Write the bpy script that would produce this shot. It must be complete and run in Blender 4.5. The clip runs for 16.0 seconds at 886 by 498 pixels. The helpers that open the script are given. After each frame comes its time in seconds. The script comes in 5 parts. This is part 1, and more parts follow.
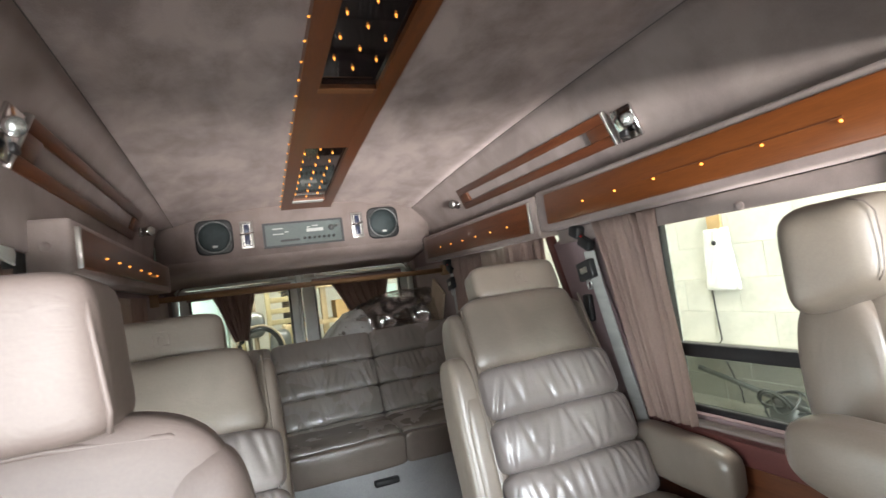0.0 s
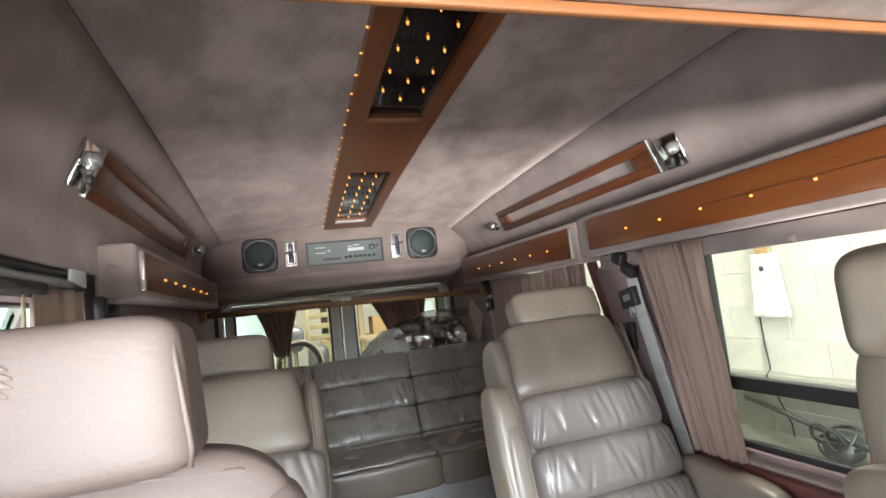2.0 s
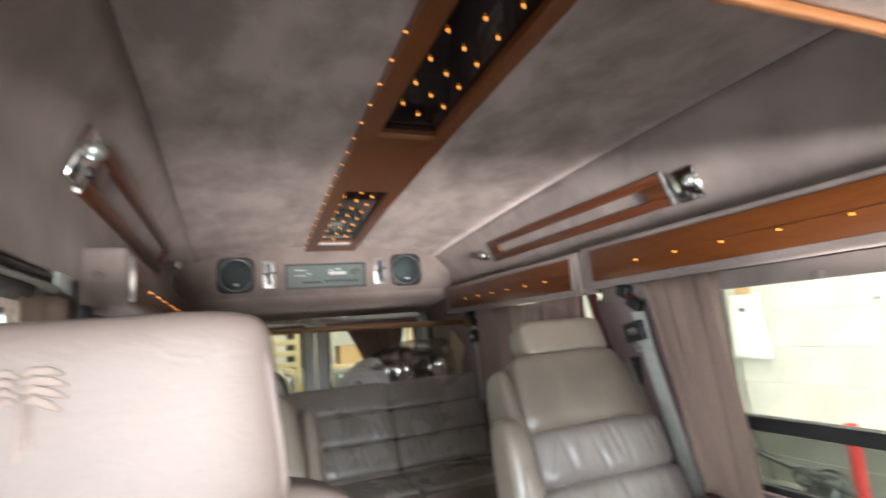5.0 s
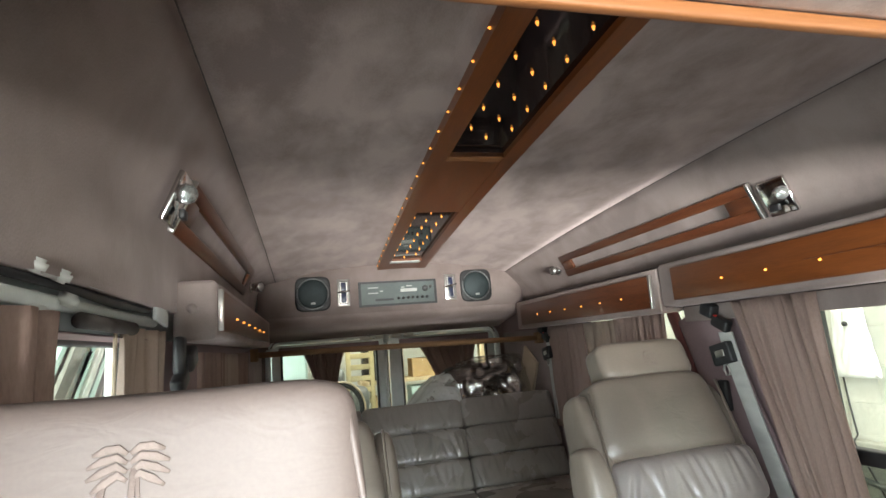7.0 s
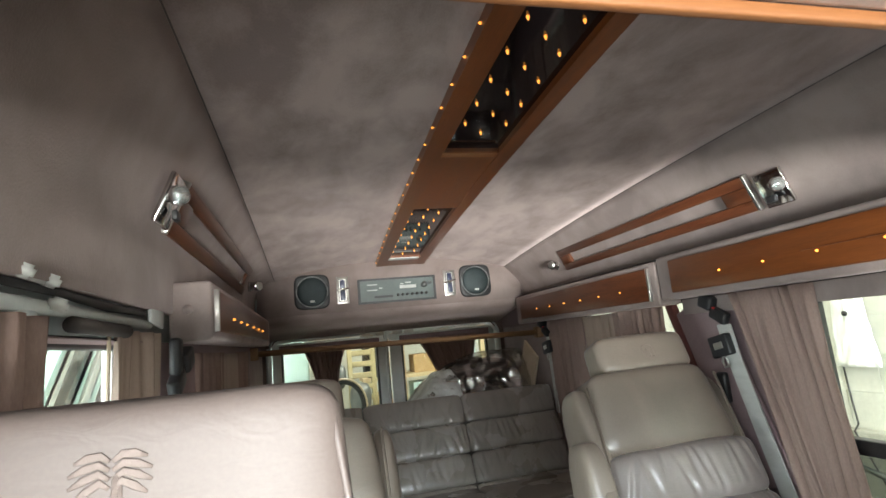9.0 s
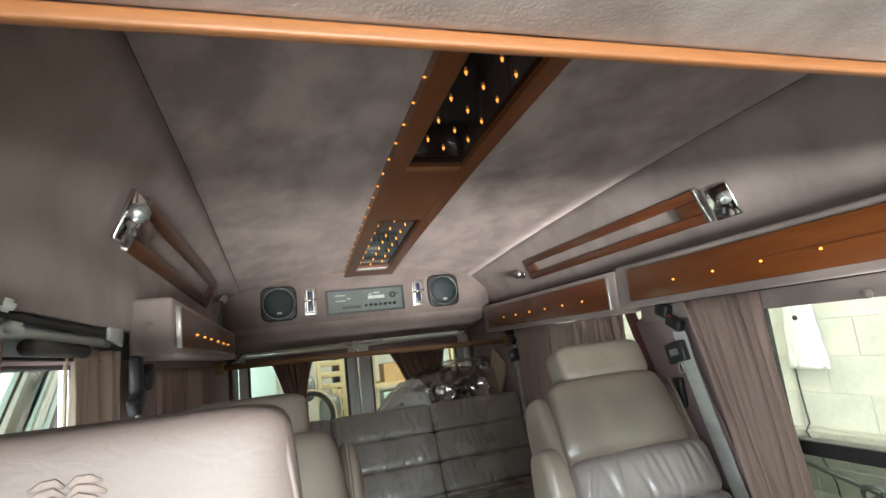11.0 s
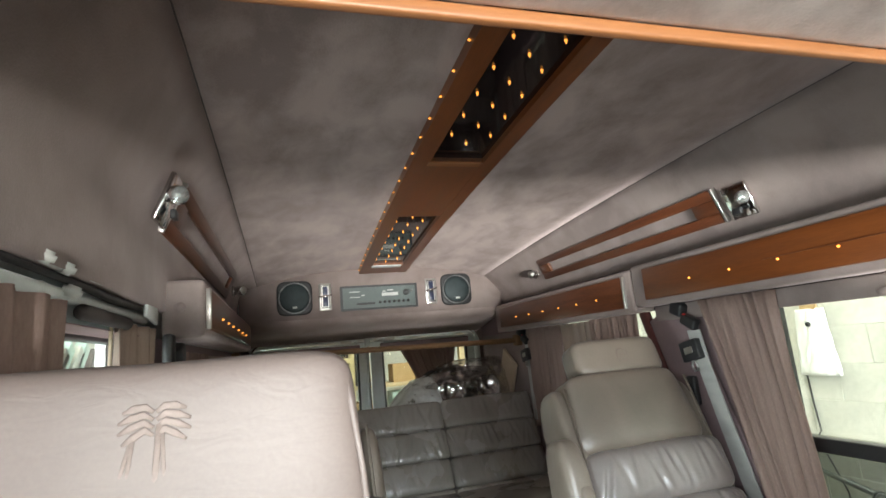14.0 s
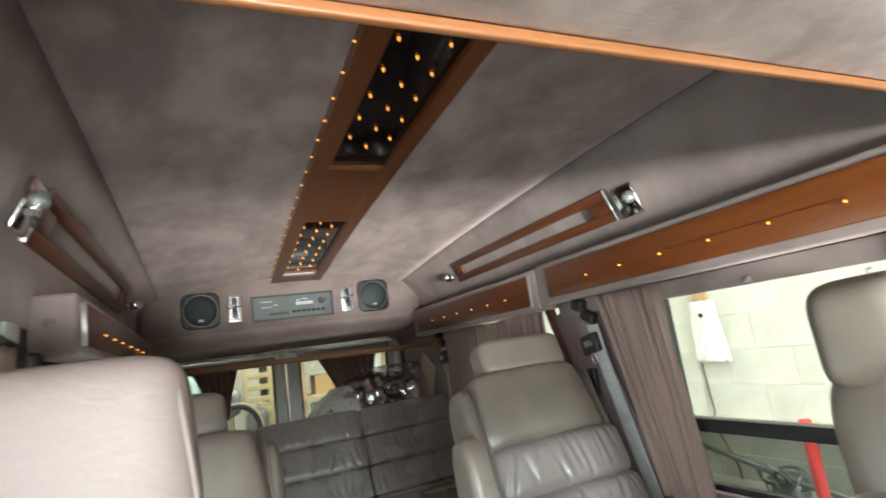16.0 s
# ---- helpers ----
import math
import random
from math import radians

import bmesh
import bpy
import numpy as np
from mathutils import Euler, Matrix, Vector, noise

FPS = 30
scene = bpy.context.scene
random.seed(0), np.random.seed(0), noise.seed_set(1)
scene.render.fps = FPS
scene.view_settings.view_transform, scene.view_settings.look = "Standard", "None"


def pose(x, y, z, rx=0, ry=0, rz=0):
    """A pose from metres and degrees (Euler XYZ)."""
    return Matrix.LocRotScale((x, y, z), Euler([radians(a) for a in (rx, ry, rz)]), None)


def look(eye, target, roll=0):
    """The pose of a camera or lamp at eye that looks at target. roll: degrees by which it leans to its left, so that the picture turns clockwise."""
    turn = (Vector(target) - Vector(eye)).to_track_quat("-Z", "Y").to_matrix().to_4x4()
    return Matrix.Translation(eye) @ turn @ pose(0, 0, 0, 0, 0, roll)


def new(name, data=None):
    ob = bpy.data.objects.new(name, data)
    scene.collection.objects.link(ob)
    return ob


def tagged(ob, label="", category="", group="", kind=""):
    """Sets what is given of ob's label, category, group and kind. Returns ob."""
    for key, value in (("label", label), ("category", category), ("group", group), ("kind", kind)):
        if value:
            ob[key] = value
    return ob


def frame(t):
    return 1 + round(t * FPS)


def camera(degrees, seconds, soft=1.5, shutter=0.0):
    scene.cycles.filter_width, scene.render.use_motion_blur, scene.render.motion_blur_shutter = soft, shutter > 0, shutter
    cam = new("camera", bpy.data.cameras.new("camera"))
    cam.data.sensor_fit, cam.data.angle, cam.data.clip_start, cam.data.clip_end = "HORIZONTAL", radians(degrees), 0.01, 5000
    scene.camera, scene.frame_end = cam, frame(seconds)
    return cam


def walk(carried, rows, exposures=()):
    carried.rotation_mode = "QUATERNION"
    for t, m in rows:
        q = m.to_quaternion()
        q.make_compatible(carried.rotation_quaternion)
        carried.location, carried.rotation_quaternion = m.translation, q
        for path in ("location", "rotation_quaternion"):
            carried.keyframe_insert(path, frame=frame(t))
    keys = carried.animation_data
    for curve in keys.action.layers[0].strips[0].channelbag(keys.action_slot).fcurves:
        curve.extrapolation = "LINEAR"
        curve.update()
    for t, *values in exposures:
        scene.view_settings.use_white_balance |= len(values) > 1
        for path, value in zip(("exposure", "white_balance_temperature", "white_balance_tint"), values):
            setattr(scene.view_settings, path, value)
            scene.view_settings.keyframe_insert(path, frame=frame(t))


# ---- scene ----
cam = camera(80.1, 16.0, shutter=0.5)
PATH = [
    (0, (-0.377, -0.098, 1.197), (0.344, 1.764, 1.308), -7.7),
    (0.5, (-0.397, -0.098, 1.209), (0.254, 1.789, 1.324), -7.4),
    (1, (-0.382, -0.098, 1.207), (0.258, 1.794, 1.301), -7.2),
    (1.5, (-0.392, -0.105, 1.216), (0.235, 1.79, 1.344), -6.7),
    (2, (-0.404, -0.114, 1.231), (0.199, 1.783, 1.416), -6.6),
    (2.5, (-0.433, -0.106, 1.225), (0.184, 1.782, 1.456), -5.3),
    (3, (-0.462, -0.051, 1.22), (0.36, 1.758, 1.444), -2.1),
    (3.5, (-0.484, 0.001, 1.227), (0.466, 1.743, 1.479), -0.2),
    (4, (-0.462, 0.005, 1.222), (0.638, 1.659, 1.461), -0.9),
    (4.5, (-0.461, 0.006, 1.221), (0.63, 1.667, 1.441), -1.2),
    (5, (-0.524, 0.014, 1.222), (0.226, 1.844, 1.518), -4.6),
    (5.2, (-0.535, 0.02, 1.239), (0.104, 1.881, 1.596), -5.3),
    (7.5, (-0.527, 0.013, 1.27), (-0.033, 1.92, 1.616), -5.0),
    (8, (-0.524, 0.013, 1.274), (-0.036, 1.921, 1.62), -5.6),
    (8.5, (-0.515, 0.009, 1.271), (-0.002, 1.913, 1.605), -6.1),
    (8.7, (-0.515, 0.013, 1.27), (-0.018, 1.922, 1.601), -5.6),
    (11, (-0.501, -0.022, 1.279), (0.107, 1.852, 1.626), -6.6),
    (11.5, (-0.501, -0.041, 1.286), (0.113, 1.828, 1.645), -7.4),
    (12, (-0.505, -0.039, 1.265), (0.184, 1.807, 1.608), -8.0),
    (12.5, (-0.536, -0.041, 1.259), (0.184, 1.797, 1.575), -7.7),
    (13, (-0.556, -0.044, 1.25), (0.169, 1.792, 1.572), -7.1),
    (13.5, (-0.556, -0.038, 1.243), (0.069, 1.837, 1.547), -6.9),
    (14, (-0.549, -0.036, 1.239), (0.031, 1.842, 1.609), -5.2),
    (14.5, (-0.535, -0.045, 1.241), (0.053, 1.824, 1.639), -5.2),
    (15, (-0.532, -0.041, 1.243), (0.05, 1.833, 1.63), -5.7),
    (15.5, (-0.516, -0.051, 1.238), (0.145, 1.792, 1.645), -6.8),
    (16, (-0.479, -0.059, 1.219), (0.357, 1.722, 1.583), -8.2),
]
walk(cam, [(t, look(eye, target, roll)) for t, eye, target, roll in PATH], exposures=[(0.0, 0.0, 6500, 10), (5.0, 0.0, 6500, 10), (7.4, -0.06, 6450, 5), (8.7, -0.06, 6450, 5), (11.0, -0.17, 6450, 5), (16.0, -0.17, 6450, 5)])

# ---------- light ----------
world = bpy.data.worlds.new("world")
scene.world = world
world.use_nodes = True
wn = world.node_tree.nodes
sky = wn.new("ShaderNodeTexSky")
sky.sky_type = 'NISHITA'
sky.sun_disc = False
sky.sun_elevation = radians(38)
sky.sun_rotation = radians(200)
world.node_tree.links.new(sky.outputs[0], wn["Background"].inputs[0])
wn["Background"].inputs[1].default_value = 0.12
sun = new("sun", bpy.data.lights.new("sun", 'SUN'))
sun.data.energy, sun.data.angle, sun.data.color = 1.2, radians(12), (1.0, 0.96, 0.9)
sun.matrix_world = look((-1.5, -6, 5.5), (0, 0, 0))


def area_light(name, eye, target, sx, sy, watts, colour):
    """An added area lamp that stands in for daylight, bounce light or garage tubes."""
    lamp = new(name, bpy.data.lights.new(name, 'AREA'))
    lamp.data.shape, lamp.data.size, lamp.data.size_y = 'RECTANGLE', sx, sy
    lamp.data.energy, lamp.data.color = watts, colour
    lamp.matrix_world = look(eye, target)
    return lamp


area_light("windshield_daylight", (-1.4, -10.0, 3.3), (0.1, 2.6, 0.7), 5.0, 2.4, 1700, (0.88, 0.95, 1.0))
# unseen fill near the ground: throws bounce light up onto the ceiling
area_light("forecourt_bounce_fill", (-1.2, -8.0, -0.35), (0.3, 2.4, 1.75), 3.0, 1.2, 3500, (0.985, 0.965, 0.935))
# unseen fill outside, added for the right-hand chair and wall
area_light("passenger_side_fill", (-4.3, -3.7, 1.5), (0.45, 1.25, 0.8), 2.6, 2.0, 380, (0.86, 0.95, 1.0))
area_light("driver_window_daylight", (0.99, -0.25, 1.14), (-0.4, 0.8, 1.25), 0.66, 0.42, 0.5, (1.0, 0.98, 0.93))
# unseen fill in the door opening, added to lift bench and chairs
area_light("side_door_fill", (-0.92, 0.82, 0.56), (0.3, 2.2, 0.5), 0.56, 0.5, 15, (0.85, 0.95, 1.0))
# unseen fill, added to brighten the garage wall
area_light("garage_wall_fill", (3.4, -3.9, 1.9), (1.4, 3, 0.8), 4.0, 3.0, 100, (1.0, 0.99, 0.95))
# assumed tubes, out of sight, added to light the garage
FILL_TUBES = [(1.5, 1.6), (1.5, 4.6), (-0.4, 5.2), (-2.2, 2.0)]
for lx, ly in FILL_TUBES:
    area_light("garage_tube_fill", (lx, ly, 3.06), (lx, ly, 0), 0.3, 1.3, 78, (1.0, 1.0, 0.93))


# ---------- materials ----------
def principled(name, base, rough=0.5, metal=0.0, spec=0.5, coat=0.0):
    m = bpy.data.materials.new(name)
    m.use_nodes = True
    b = m.node_tree.nodes["Principled BSDF"]
    b.inputs["Base Color"].default_value = (*base, 1)
    b.inputs["Roughness"].default_value = rough
    b.inputs["Metallic"].default_value = metal
    b.inputs["Specular IOR Level"].default_value = spec
    b.inputs["Coat Weight"].default_value = coat
    return m, m.node_tree.nodes, m.node_tree.links, b


def varied(name, dark, light, big=2.0, fine=60.0, rough=(0.5, 0.7), bump=0.1, spec=0.5, coat=0.0, metal=0.0,
           stretch=(1, 1, 1), mix=0.35, contrast=(0.3, 0.7), dist=0.002, each=0.0):
    """A surface with variation at two scales and a fine relief."""
    m, n, l, b = principled(name, light, rough[0], metal, spec, coat)
    tc = n.new("ShaderNodeTexCoord")
    mp = n.new("ShaderNodeMapping")
    mp.inputs["Scale"].default_value = stretch
    l.new(tc.outputs["Object"], mp.inputs[0])
    n1 = n.new("ShaderNodeTexNoise")
    n1.inputs["Scale"].default_value, n1.inputs["Detail"].default_value, n1.inputs["Distortion"].default_value = big, 5, 0.6
    n2 = n.new("ShaderNodeTexNoise")
    n2.inputs["Scale"].default_value, n2.inputs["Detail"].default_value = fine, 3
    l.new(mp.outputs[0], n1.inputs["Vector"])
    l.new(mp.outputs[0], n2.inputs["Vector"])
    mixn = n.new("ShaderNodeMix")
    mixn.data_type = 'FLOAT'
    mixn.inputs[0].default_value = mix
    l.new(n1.outputs[0], mixn.inputs[2])
    l.new(n2.outputs[0], mixn.inputs[3])
    ramp = n.new("ShaderNodeValToRGB")
    ramp.color_ramp.elements[0].position, ramp.color_ramp.elements[0].color = contrast[0], (*dark, 1)
    ramp.color_ramp.elements[1].position, ramp.color_ramp.elements[1].color = contrast[1], (*light, 1)
    l.new(mixn.outputs[0], ramp.inputs[0])
    col = ramp.outputs[0]
    if each:
        info = n.new("ShaderNodeObjectInfo")
        hsv = n.new("ShaderNodeHueSaturation")
        mr = n.new("ShaderNodeMapRange")
        mr.inputs[3].default_value, mr.inputs[4].default_value = 1 - each, 1 + each
        l.new(info.outputs["Random"], mr.inputs[0])
        l.new(mr.outputs[0], hsv.inputs["Value"])
        l.new(col, hsv.inputs["Color"])
        col = hsv.outputs[0]
    l.new(col, b.inputs["Base Color"])
    rr = n.new("ShaderNodeMapRange")
    rr.inputs[3].default_value, rr.inputs[4].default_value = rough
    l.new(n1.outputs[0], rr.inputs[0])
    l.new(rr.outputs[0], b.inputs["Roughness"])
    if bump:
        bp = n.new("ShaderNodeBump")
        bp.inputs["Strength"].default_value, bp.inputs["Distance"].default_value = bump, dist
        l.new(n2.outputs[0], bp.inputs["Height"])
        l.new(bp.outputs[0], b.inputs["Normal"])
    return m


def velour(name, dark, light, big=5.0, stretch=(1, 1, 1)):
    m = varied(name, dark, light, big=big, fine=260, rough=(0.85, 1.0), bump=0.35, spec=0.15, mix=0.1, contrast=(0.36, 0.62), stretch=stretch)
    for nz in [q for q in m.node_tree.nodes if q.type == 'TEX_NOISE' and q.inputs['Scale'].default_value == big]:
        nz.inputs['Distortion'].default_value, nz.inputs['Detail'].default_value, nz.inputs['Roughness'].default_value = 0.25, 6, 0.55
    b = m.node_tree.nodes["Principled BSDF"]
    b.inputs["Sheen Weight"].default_value = 0.35
    b.inputs["Sheen Roughness"].default_value = 0.5
    b.inputs["Sheen Tint"].default_value = (0.9, 0.75, 0.72, 1)
    return m


def leather(name, dark, light, rough=(0.32, 0.45)):
    m = varied(name, dark, light, big=5, fine=320, rough=rough, bump=0.05, spec=0.75, mix=0.25, dist=0.0006)
    n, l = m.node_tree.nodes, m.node_tree.links
    b = n["Principled BSDF"]
    vor = n.new("ShaderNodeTexNoise")
    vor.inputs["Scale"].default_value, vor.inputs["Detail"].default_value, vor.inputs["Distortion"].default_value = 9, 2, 1.2
    bp = n.new("ShaderNodeBump")
    bp.inputs["Strength"].default_value, bp.inputs["Distance"].default_value = 0.12, 0.006
    l.new(vor.outputs[0], bp.inputs["Height"])
    old = b.inputs["Normal"].links[0].from_node
    l.new(bp.outputs[0], old.inputs["Normal"])
    return m


M_CEIL = velour("ceiling_velour", (0.205, 0.158, 0.144), (0.375, 0.298, 0.274), big=8.0, stretch=(1, 0.55, 1))
M_WALL = velour("wall_velour", (0.212, 0.17, 0.158), (0.305, 0.248, 0.232), big=5.0)
# wall velour made paler: light on the console is put into its colour
M_CONSOLE_LIT = velour("console_velour_lit", (0.25, 0.2, 0.186), (0.34, 0.276, 0.258), big=5.0)
M_HEAD = velour("header_velour", (0.48, 0.42, 0.395), (0.82, 0.75, 0.72), big=9)
M_LEATHER = leather("taupe_leather", (0.165, 0.134, 0.110), (0.24, 0.198, 0.165), rough=(0.27, 0.4))
# lighter, lilac copy for the rolls: bluish sheen put into the colour
M_LEATHER_ROLL_LIT = leather("creased_roll_leather_lit", (0.205, 0.176, 0.166), (0.295, 0.258, 0.246), rough=(0.24, 0.36))
# olive copy for the driver headrest, darkened to put shade into its colour
M_LEATHER_OLIVE_DIM = leather("headrest_leather_dim", (0.12, 0.099, 0.079), (0.172, 0.144, 0.116), rough=(0.42, 0.56))
# chair leather made paler: light the bench lacks is put into its colour
M_LEATHER_LIFTED = leather("bench_leather_lifted", (0.215, 0.195, 0.174), (0.315, 0.289, 0.26), rough=(0.21, 0.33))
# chair leather darkened: its colour offsets the strong light on the front seat
M_LEATHER_DIM = leather("front_seat_leather_dim", (0.122, 0.094, 0.085), (0.172, 0.136, 0.123), rough=(0.5, 0.64))
M_EMB = varied("embroidery_thread", (0.2, 0.158, 0.142), (0.27, 0.216, 0.196), big=40, fine=300, rough=(0.6, 0.8), bump=0.3)
M_WOOD = varied("varnished_oak", (0.118, 0.033, 0.0085), (0.184, 0.055, 0.0125), big=4, fine=50, rough=(0.28, 0.4), bump=0.04, coat=0.2,
                stretch=(8, 0.6, 8), mix=0.45, contrast=(0.35, 0.65))
M_WOOD_DARK = varied("dark_stained_wood", (0.085, 0.026, 0.012), (0.15, 0.05, 0.02), big=7, fine=70, rough=(0.26, 0.38), bump=0.04, coat=0.2,
                     stretch=(8, 0.6, 8), mix=0.45, contrast=(0.35, 0.65))
M_TRIM = varied("orange_oak_trim", (0.2, 0.078, 0.026), (0.3, 0.125, 0.046), big=5, fine=60, rough=(0.4, 0.55), bump=0.05, coat=0.05,
                stretch=(0.6, 8, 8), mix=0.4)
M_ROD = varied("bare_pine_rod", (0.2, 0.115, 0.055), (0.34, 0.2, 0.1), big=5, fine=60, rough=(0.5, 0.65), bump=0.05, stretch=(0.6, 8, 8), mix=0.4)
M_CHROME = varied("chrome", (0.7, 0.7, 0.7), (0.85, 0.85, 0.84), big=12, fine=90, rough=(0.06, 0.16), bump=0.01, metal=1.0)
M_SATIN = varied("satin_aluminium", (0.5, 0.49, 0.47), (0.66, 0.65, 0.62), big=12, fine=90, rough=(0.28, 0.42), bump=0.02, metal=1.0)
M_BLACK = varied("black_plastic", (0.012, 0.012, 0.013), (0.03, 0.03, 0.032), big=15, fine=200, rough=(0.35, 0.55), bump=0.08)
M_GRILLE = varied("speaker_mesh", (0.02, 0.03, 0.031), (0.05, 0.068, 0.072), big=30, fine=900, rough=(0.4, 0.6), bump=0.5, metal=0.4, mix=0.6)
M_GREY = varied("stereo_face", (0.075, 0.1, 0.095), (0.125, 0.155, 0.148), big=10, fine=120, rough=(0.3, 0.45), bump=0.03)
M_LIGHTGREY = varied("pale_grey_plastic", (0.5, 0.52, 0.5), (0.66, 0.67, 0.64), big=10, fine=90, rough=(0.4, 0.5), bump=0.02)
M_LENS = varied("lamp_lens_glass", (0.3, 0.33, 0.32), (0.8, 0.84, 0.82), big=60, fine=260, rough=(0.08, 0.2), bump=0.5, metal=0.75, dist=0.003)
M_SMOKE, n_, l_, b_ = principled("smoked_acrylic", (0.008, 0.005, 0.005), 0.07, 0, 0.5, 0.3)
M_WHITE = varied("white_body_paint", (0.62, 0.67, 0.655), (0.78, 0.82, 0.805), big=4, fine=60, rough=(0.25, 0.4), bump=0.02, coat=0.3)
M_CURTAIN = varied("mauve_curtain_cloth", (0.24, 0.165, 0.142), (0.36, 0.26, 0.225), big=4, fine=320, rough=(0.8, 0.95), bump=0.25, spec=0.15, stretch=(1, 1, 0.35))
# paler, more see-through copy of the mauve cloth: backlight put into its colour
M_CURTAIN_LIT = varied("lit_curtain_cloth", (0.35, 0.275, 0.23), (0.47, 0.375, 0.315), big=4, fine=320, rough=(0.8, 0.95), bump=0.25, spec=0.15, stretch=(1, 1, 0.35))
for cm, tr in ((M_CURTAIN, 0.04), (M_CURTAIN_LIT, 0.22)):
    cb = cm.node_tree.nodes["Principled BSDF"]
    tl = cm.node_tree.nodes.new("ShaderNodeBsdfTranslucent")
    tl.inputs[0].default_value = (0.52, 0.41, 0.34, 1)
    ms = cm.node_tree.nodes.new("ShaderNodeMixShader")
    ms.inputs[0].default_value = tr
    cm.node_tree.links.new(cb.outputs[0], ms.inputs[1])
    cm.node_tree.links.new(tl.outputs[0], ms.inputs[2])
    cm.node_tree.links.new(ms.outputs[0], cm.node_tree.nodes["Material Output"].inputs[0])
M_PILLAR = varied("maroon_trim_vinyl", (0.10, 0.03, 0.028), (0.16, 0.052, 0.045), big=6, fine=150, rough=(0.4, 0.55), bump=0.1)
M_PLUM = varied("plum_panel_cloth", (0.23, 0.165, 0.17), (0.33, 0.24, 0.245), big=4, fine=260, rough=(0.8, 0.95), bump=0.2, spec=0.2)
M_BELT = varied("grey_belt_webbing", (0.42, 0.42, 0.4), (0.56, 0.56, 0.53), big=10, fine=400, rough=(0.55, 0.7), bump=0.3, stretch=(1, 1, 3))
M_RED = varied("red_plastic", (0.45, 0.02, 0.02), (0.6, 0.035, 0.03), big=6, fine=80, rough=(0.4, 0.5), bump=0.03)
M_CARPET = varied("dark_carpet", (0.09, 0.05, 0.045), (0.16, 0.09, 0.08), big=4, fine=350, rough=(0.9, 1.0), bump=0.5, spec=0.1)
M_GREYVINYL = varied("grey_vinyl", (0.3, 0.3, 0.3), (0.42, 0.42, 0.41), big=4, fine=150, rough=(0.45, 0.6), bump=0.08)
M_BLOCK = varied("cream_painted_block", (0.42, 0.42, 0.375), (0.65, 0.65, 0.585), big=2.2, fine=45, rough=(0.75, 0.9), bump=0.3, each=0.02, dist=0.004)
M_BLOCK_RAW = varied("stained_raw_block", (0.24, 0.24, 0.21), (0.46, 0.45, 0.39), big=3, fine=45, rough=(0.85, 0.95), bump=0.5, each=0.12, dist=0.005)
M_MORTAR = varied("mortar", (0.42, 0.42, 0.375), (0.65, 0.65, 0.585), big=2.2, fine=70, rough=(0.9, 1.0), bump=0.4)
M_CONCRETE = varied("garage_concrete", (0.2, 0.19, 0.17), (0.34, 0.32, 0.29), big=1.2, fine=30, rough=(0.75, 0.9), bump=0.2)
M_PAPER = varied("white_plastic_bag", (0.66, 0.68, 0.66), (0.82, 0.83, 0.81), big=6, fine=60, rough=(0.3, 0.45), bump=0.2)
M_CARD = varied("brown_cardboard", (0.36, 0.24, 0.11), (0.5, 0.34, 0.17), big=6, fine=90, rough=(0.8, 0.9), bump=0.1)
M_TANCARD = varied("tan_card", (0.5, 0.4, 0.28), (0.66, 0.54, 0.4), big=6, fine=90, rough=(0.7, 0.8), bump=0.1)
M_YELLOW = varied("yellow_machine_paint", (0.4, 0.33, 0.17), (0.56, 0.48, 0.28), big=4, fine=50, rough=(0.4, 0.6), bump=0.05)
M_TIMBER = varied("pale_timber", (0.42, 0.32, 0.18), (0.62, 0.5, 0.32), big=4, fine=60, rough=(0.6, 0.8), bump=0.1, stretch=(8, 8, 0.6), each=0.15)
M_STEEL = varied("dull_steel", (0.12, 0.13, 0.13), (0.26, 0.27, 0.27), big=8, fine=100, rough=(0.35, 0.55), bump=0.05, metal=0.8)
M_PALEGREEN = varied("pale_green_paint", (0.4, 0.56, 0.54), (0.55, 0.72, 0.7), big=4, fine=60, rough=(0.4, 0.6), bump=0.05)


M_DARK_LINE = varied("dark_line_cord", (0.1, 0.08, 0.074), (0.15, 0.121, 0.112), big=20, fine=300, rough=(0.8, 0.9), bump=0.2)
M_CASE = varied("dark_case_cloth", (0.03, 0.024, 0.022), (0.06, 0.048, 0.043), big=6, fine=200, rough=(0.6, 0.8), bump=0.2)


def glass_material(name, tint, rough=0.0, gloss=0.03):
    m, n, l, b = principled(name, tint, rough)
    tr = n.new("ShaderNodeBsdfTransparent")
    tr.inputs[0].default_value = (*tint, 1)
    gl = n.new("ShaderNodeBsdfGlossy")
    gl.inputs["Roughness"].default_value = 0.02 + rough
    mx = n.new("ShaderNodeMixShader")
    lw = n.new("ShaderNodeLayerWeight")
    pw = n.new("ShaderNodeMath")
    pw.operation = 'POWER'
    pw.inputs[1].default_value = 4.0
    ad = n.new("ShaderNodeMath")
    ad.operation = 'MULTIPLY_ADD'
    ad.inputs[1].default_value, ad.inputs[2].default_value = 0.6, gloss
    l.new(lw.outputs["Facing"], pw.inputs[0])
    l.new(pw.outputs[0], ad.inputs[0])
    l.new(ad.outputs[0], mx.inputs[0])
    l.new(tr.outputs[0], mx.inputs[1])
    l.new(gl.outputs[0], mx.inputs[2])
    l.new(mx.outputs[0], n["Material Output"].inputs[0])
    return m


M_GLASS = glass_material("clear_glass", (0.94, 0.96, 0.94))
M_TINT = glass_material("tinted_glass", (0.6, 0.63, 0.61))
M_FILM = glass_material("clear_plastic_film", (0.93, 0.93, 0.91), 0.03, 0.36)
fn, fl = M_FILM.node_tree.nodes, M_FILM.node_tree.links
